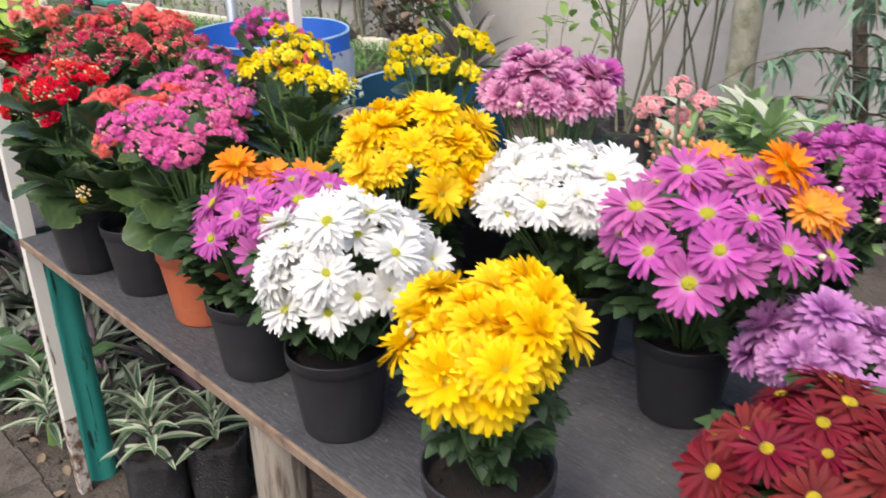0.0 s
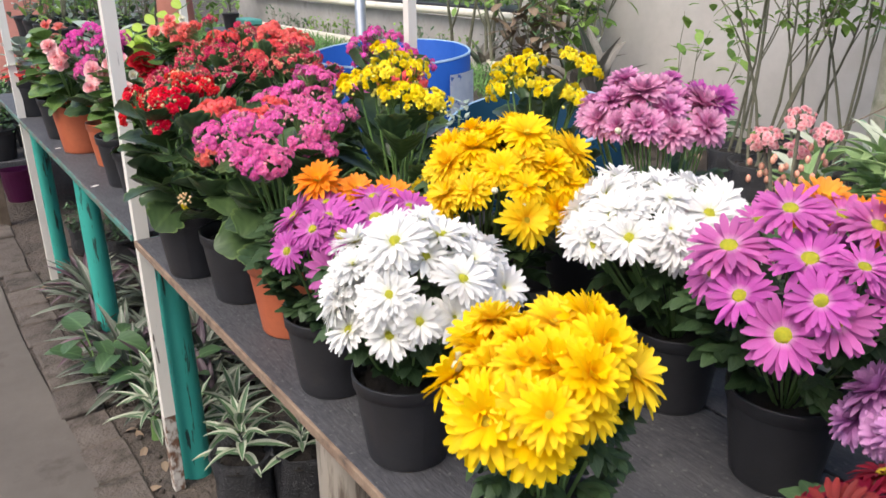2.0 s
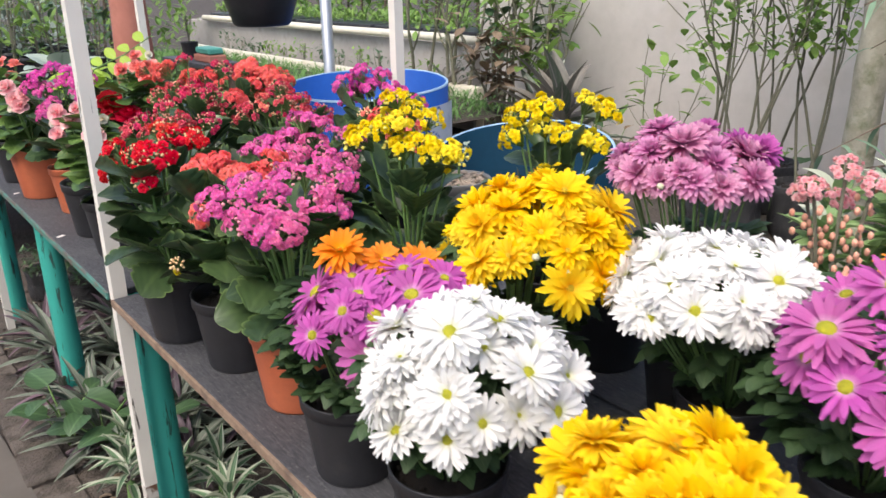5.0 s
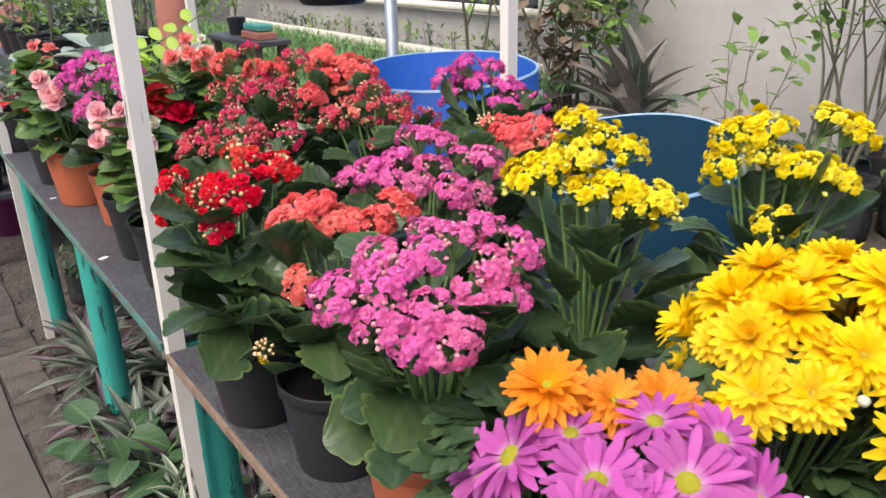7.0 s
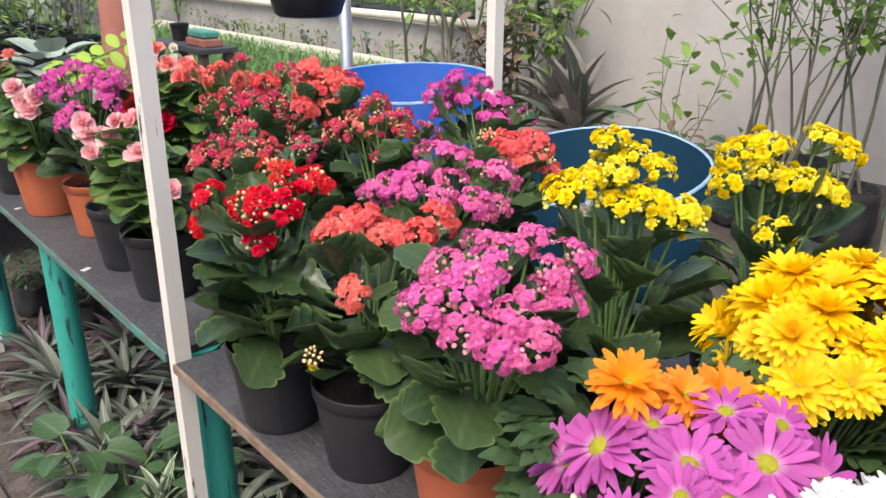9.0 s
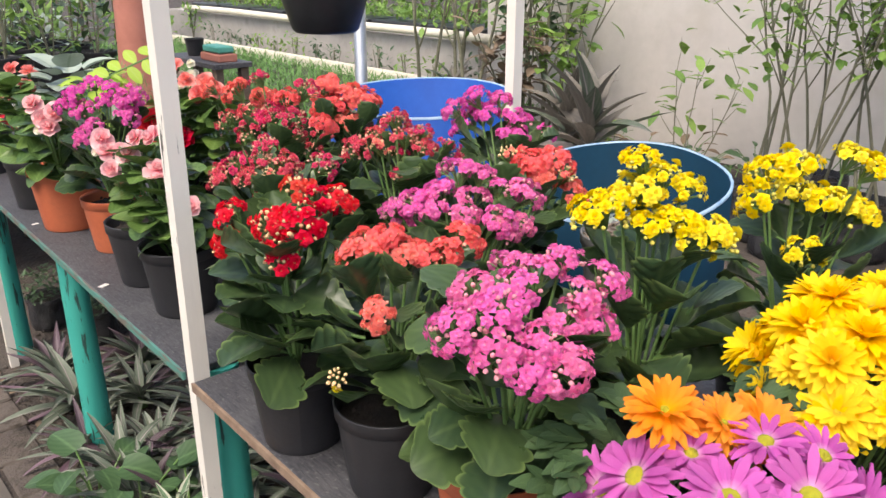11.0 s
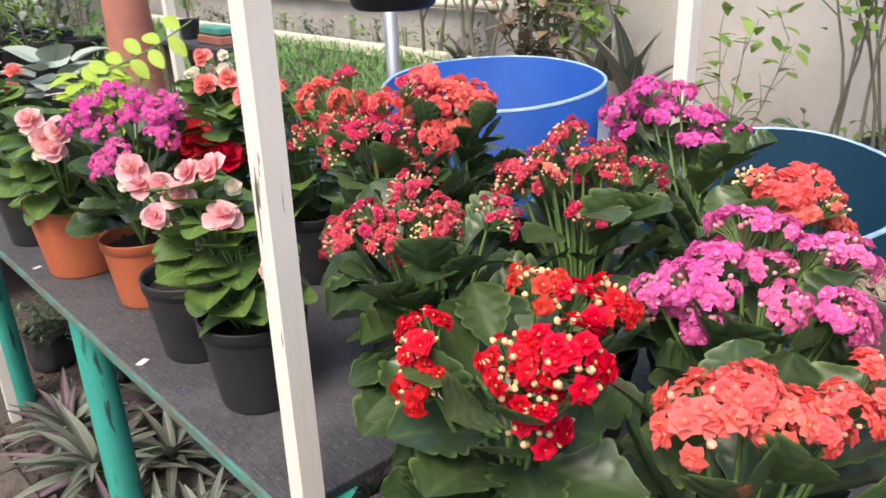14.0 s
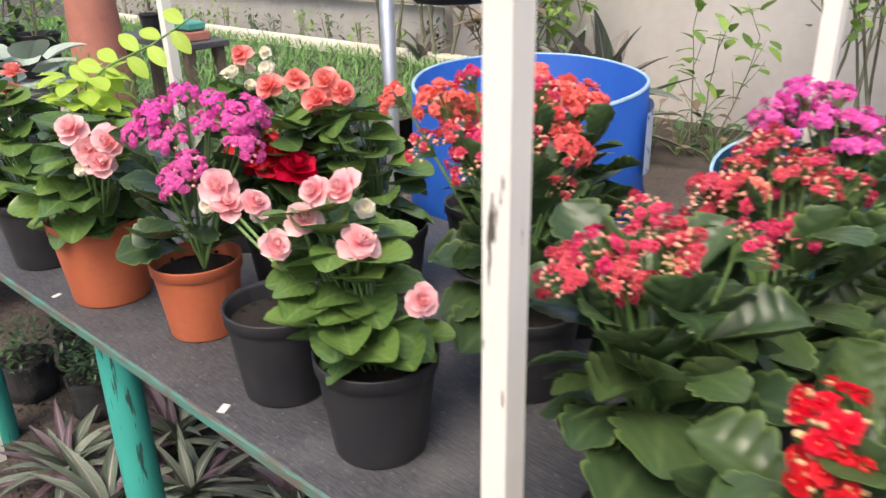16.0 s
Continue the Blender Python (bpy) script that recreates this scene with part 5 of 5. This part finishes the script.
vari = grow_bag(1.64, 0.72, 0.12, 0.55, "pale edged leafy green plant in a tall black grow bag")
for dx, dy, hh in ((0, 0, 0.54), (0.1, 0.06, 0.5), (-0.07, -0.08, 0.54), (0.13, -0.1, 0.48), (-0.11, 0.09, 0.47), (0.02, 0.14, 0.5), (0.06, -0.17, 0.44), (-0.02, 0.05, 0.4), (0.16, 0.0, 0.4), (0.1, -0.24, 0.36)):
    part("stem", flat("stem", tube([(dx * 0.3, dy * 0.3, 0.48), (dx * 0.8, dy * 0.8, 0.48 + hh * 0.5), (dx, dy, 0.5 + hh)], 0.006, 5), STEM, True), vari)
    part("leaves", rosette(int(900 * hh), 30, 0.105, 0.03, [V_PALE, V_WHITE], rise=-0.12, lift=(1.0, 0.2)), vari, Matrix.Translation((dx, dy, 0.5 + hh)))

pf = potted("pink_flowering_plant", 1.24, 0.66, "black", "spindly plant with a pale pink flower cluster in a black pot", "potted flower")
for dx, dy, hh in ((0.0, 0.0, 0.41), (0.03, -0.03, 0.385), (-0.03, 0.03, 0.38), (0.045, 0.02, 0.35), (-0.01, 0.05, 0.365)):
    part("stem", flat("stem", tube([(0, 0, 0.11), (dx * 0.4, dy * 0.4, 0.22), (dx, dy, hh)], 0.003, 5), TWIG, True), pf)
    part("flower_head", U_PALE[0], pf, facing((dx, dy, hh), (-0.3, -0.3, 0.8), dx * 90, 0.62))
s = Shape()
for i in range(60):
    s.add(ball(0.005, 3, 5, 1.4), Matrix.Translation((R.uniform(-0.05, 0.06), R.uniform(-0.05, 0.06), R.uniform(0.24, 0.38))))
tagged(part("bud_cluster", s.mesh("buds", [BUD_C]), pf), kind="stuff")

# ---------------------------------------------------------------- the far end
column = thing("clay_column", Matrix.Translation((1.62, 5.02, 0)), "round red clay column at the far end", "column",
               me=Shape().add(lathe([(0.15, 0), (0.14, 0.06), (0.125, 0.6), (0.1, 1.25), (0.1, 2.7), (0.001, 2.7)], 24)).mesh("clay_column", [CLAY]))


def rack(x0, x1, y0, y1, z, label, material=BOARD):
    t = thing("plant_rack", Matrix(), label, "bench", "low plant racks")
    part("board", flat("board", block(x1 - x0, y1 - y0, 0.03, 0.003), material), t, Matrix.Translation(((x0 + x1) / 2, (y0 + y1) / 2, z - 0.03)))
    for x in (x0 + 0.04, x1 - 0.04):
        for y in (y0 + 0.05, y1 - 0.05):
            part("leg", flat("leg", block(0.05, 0.05, z - 0.03, 0.003), BARK), t, Matrix.Translation((x, y, 0)))
    return t


def bushy(x, y, z, label, material, h=0.22, r=0.1, n=150, leaf=0.05, colour="black", scale=1.1):
    t = potted("potted_shrub", x, y, colour, label, "potted plant", "potted shrubs", z, scale)
    s = Shape()
    for i in range(n):
        a, d = R.uniform(0, 6.28), r * math.sqrt(R.random())
        s.add(blade(leaf * R.uniform(0.6, 1.2), leaf * 0.4, oval, 3, 2, R.uniform(0, 0.9), 0.2), Matrix.Translation((d * math.cos(a), d * math.sin(a), 0.14 + h * R.random())) @ spin_tilt(R.uniform(0, 6.28), R.uniform(-0.2, 1.2)))
    for i in range(4):
        s.add(tube([(0, 0, 0.11), (R.uniform(-0.5, 0.5) * r, R.uniform(-0.5, 0.5) * r, 0.14 + h * 0.9)], 0.004, 5), None, 1)
    part("leaves", s.mesh("leaves", [material, TWIG]), t)
    return t


rack(0.42, 1.15, 4.7, 6.3, 0.36, "low dark plant rack crowded with small pots")
for i in range(18):
    bushy(0.52 + 0.19 * (i % 3), 4.8 + 0.26 * (i // 3), 0.36, "small leafy green plant in a black pot", R.choice((BG_LEAF, BROAD, FERN)), R.uniform(0.1, 0.25), 0.1, 90)
thing("magenta_bucket", Matrix.Translation((0.62, 5.25, 0)), "small magenta plastic bucket under the rack", "bucket",
      me=Shape().add(lathe([(0.001, 0.002), (0.08, 0.0), (0.11, 0.2), (0.115, 0.2), (0.1, 0.19), (0.075, 0.02), (0.001, 0.02)], 20)).mesh("magenta_bucket", [MAGPLASTIC]))
rack(0.95, 1.65, 5.3, 7.2, 0.78, "plant rack with rows of black pots")
for i in range(12):
    bushy(1.05 + 0.24 * (i % 3), 5.45 + 0.42 * (i // 3), 0.78, "leafy shrub in a black pot", R.choice((BG_LEAF, BROAD, BG_LEAF, SILVER)), 0.42, 0.16, 60, 0.09, "black", 1.3)
rack(2.02, 2.26, 4.98, 5.72, 0.9, "narrow plant rack with a teal planter")
planter = thing("trough_planter", Matrix.Translation((2.14, 5.17, 0.9)), "teal planter tray standing in a red clay trough", "planter")
part("trough", flat("trough", block(0.1, 0.22, 0.04, 0.008), TEALTRAY), planter, Matrix.Translation((0, 0, 0.049)))
part("base", flat("base", block(0.12, 0.25, 0.045, 0.006), CLAY), planter)
bushy(2.14, 5.5, 0.9, "leafy shrub in a black pot", BG_LEAF, 0.16, 0.07, 70, 0.04, "black", 0.7)
bed = thing("green_bed", Matrix(), "bed of soft green seedlings inside the kerb", "plants", kind="stuff", me=None)
s = Shape()
s.add(grid(4, 4, lambda a, b: (2.6 + 2.23 * b, 4.9 + 7.3 * a, 0.3)), None, 1)
for i in range(14000):
    s.add(blade(R.uniform(0.06, 0.14), 0.012, lance, 2, 1, R.uniform(0, 0.9)), Matrix.Translation((R.uniform(2.6, 4.82), R.uniform(4.9, 12.2), 0.3 + 0.06 * R.random())) @ spin_tilt(R.uniform(0, 6.28), R.uniform(0.1, 1.3)))
part("seedlings", s.mesh("seedlings", [FERN, EARTH]), bed)
for i in range(13):
    bushy(5.12, 6.3 + 0.45 * i, 0.0, "small leafy plant in a pot by the low wall", R.choice((BG_LEAF, BROAD)), 0.35 + 0.2 * R.random(), 0.14, 70, 0.08, R.choice(("black", "black", "terracotta")), 1.3)
tray = flat("seed_tray", block(0.5, 0.9, 0.1, 0.01), POT_B)
for i in range(7):
    t = thing("seed_tray", Matrix.Translation((5.75, 6.9 + 0.98 * i, 0.72)), "black seedling tray full of small plants", "tray", "seedling trays")
    part("tray", tray, t)
    s = Shape()
    for k in range(160):
        s.add(blade(R.uniform(0.06, 0.16), 0.03, oval, 3, 1, 0.5), Matrix.Translation((R.uniform(-0.22, 0.22), R.uniform(-0.42, 0.42), 0.1 + 0.12 * R.random())) @ spin_tilt(R.uniform(0, 6.28), R.uniform(0, 1.3)))
    tagged(part("seedlings", s.mesh("seedlings", [BG_LEAF]), t), kind="stuff")
wall("tray_shelf", 5.85, 10.2, 0.5, 7.6, 0.715, SHADED_WALL, "grey masonry shelf that carries the seedling trays")


def hedge(x0, x1, y0, y1, h, n, seed, leaf=0.16):
    r = random.Random(seed)
    s = Shape()
    for i in range(n):
        p = (r.uniform(x0, x1), r.uniform(y0, y1), h * r.random() ** 0.8 * (0.75 + 0.25 * math.sin(3 * x0 + 2.1 * r.random())))
        s.add(blade(leaf * r.uniform(0.6, 1.3), leaf * 0.45, oval, 3, 2, r.uniform(0, 0.9), 0.2), Matrix.Translation(p) @ spin_tilt(r.uniform(0, 6.28), r.uniform(-0.8, 0.9)))
    for i in range(int((x1 - x0 + y1 - y0) * 1.5)):
        p = Vector((r.uniform(x0, x1), r.uniform(y0, y1), 0))
        s.add(tube([tuple(p), (p.x + r.uniform(-0.2, 0.2), p.y, h * 0.9)], 0.02, 5), None, 1)
    thing("hedge", Matrix(), "dense green hedge closing off the garden", "hedge", kind="stuff", me=s.mesh("hedge", [BG_LEAF, BARK]))


for i in range(26):
    broad_plant(R.uniform(4.3, 5.3), 2.4 + 0.11 * i, 0.06, 9, 0.12, "low green weed growing along the wall", R.choice((BROAD, BG_LEAF, DRY)), "weed", "weeds along the wall", oval, 0.5, 0.22, 0.12)
hedge(-3.5, 5.0, 12.6, 13.6, 1.9, 2600, 5)
hedge(6.3, 7.2, 6.6, 14.0, 1.8, 2600, 6)

# ---------------------------------------------------------------- litter and edging bricks
for i in range(34):
    s = Shape().add(blade(R.uniform(0.03, 0.06), 0.022, oval, 4, 2, R.uniform(0.2, 1.4), 0.4))
    thing("dry_leaf", Matrix.Translation((R.uniform(0.45, 0.62), R.uniform(1.3, 3.7), 0.012)) @ Euler((R.uniform(-0.2, 0.2), R.uniform(-0.3, 0.3), R.uniform(0, 6))).to_matrix().to_4x4(), "curled brown dry leaf lying on the earth", "leaf", "fallen leaves", me=s.mesh("dry_leaf", [DRY]))
st = Shape()
for i in range(420):
    st.add(ball(R.uniform(0.004, 0.014), 3, 5, 0.7), Matrix.Translation((R.uniform(0.47, 1.2), R.uniform(0.6, 4.2), 0.004)))
thing("pebbles", Matrix(), "small stones and crumbs of earth under the benches", "stones", kind="stuff", me=st.mesh("pebbles", [EARTH]))
for i in range(24):
    part("brick", BRICK_ME, edging, Matrix.Translation((0.4 + R.uniform(-0.01, 0.01), 0.3 + 0.205 * i, -0.046 + R.uniform(-0.006, 0.005))) @ Euler((R.uniform(-0.03, 0.03), R.uniform(-0.03, 0.03), R.uniform(-0.03, 0.03))).to_matrix().to_4x4())
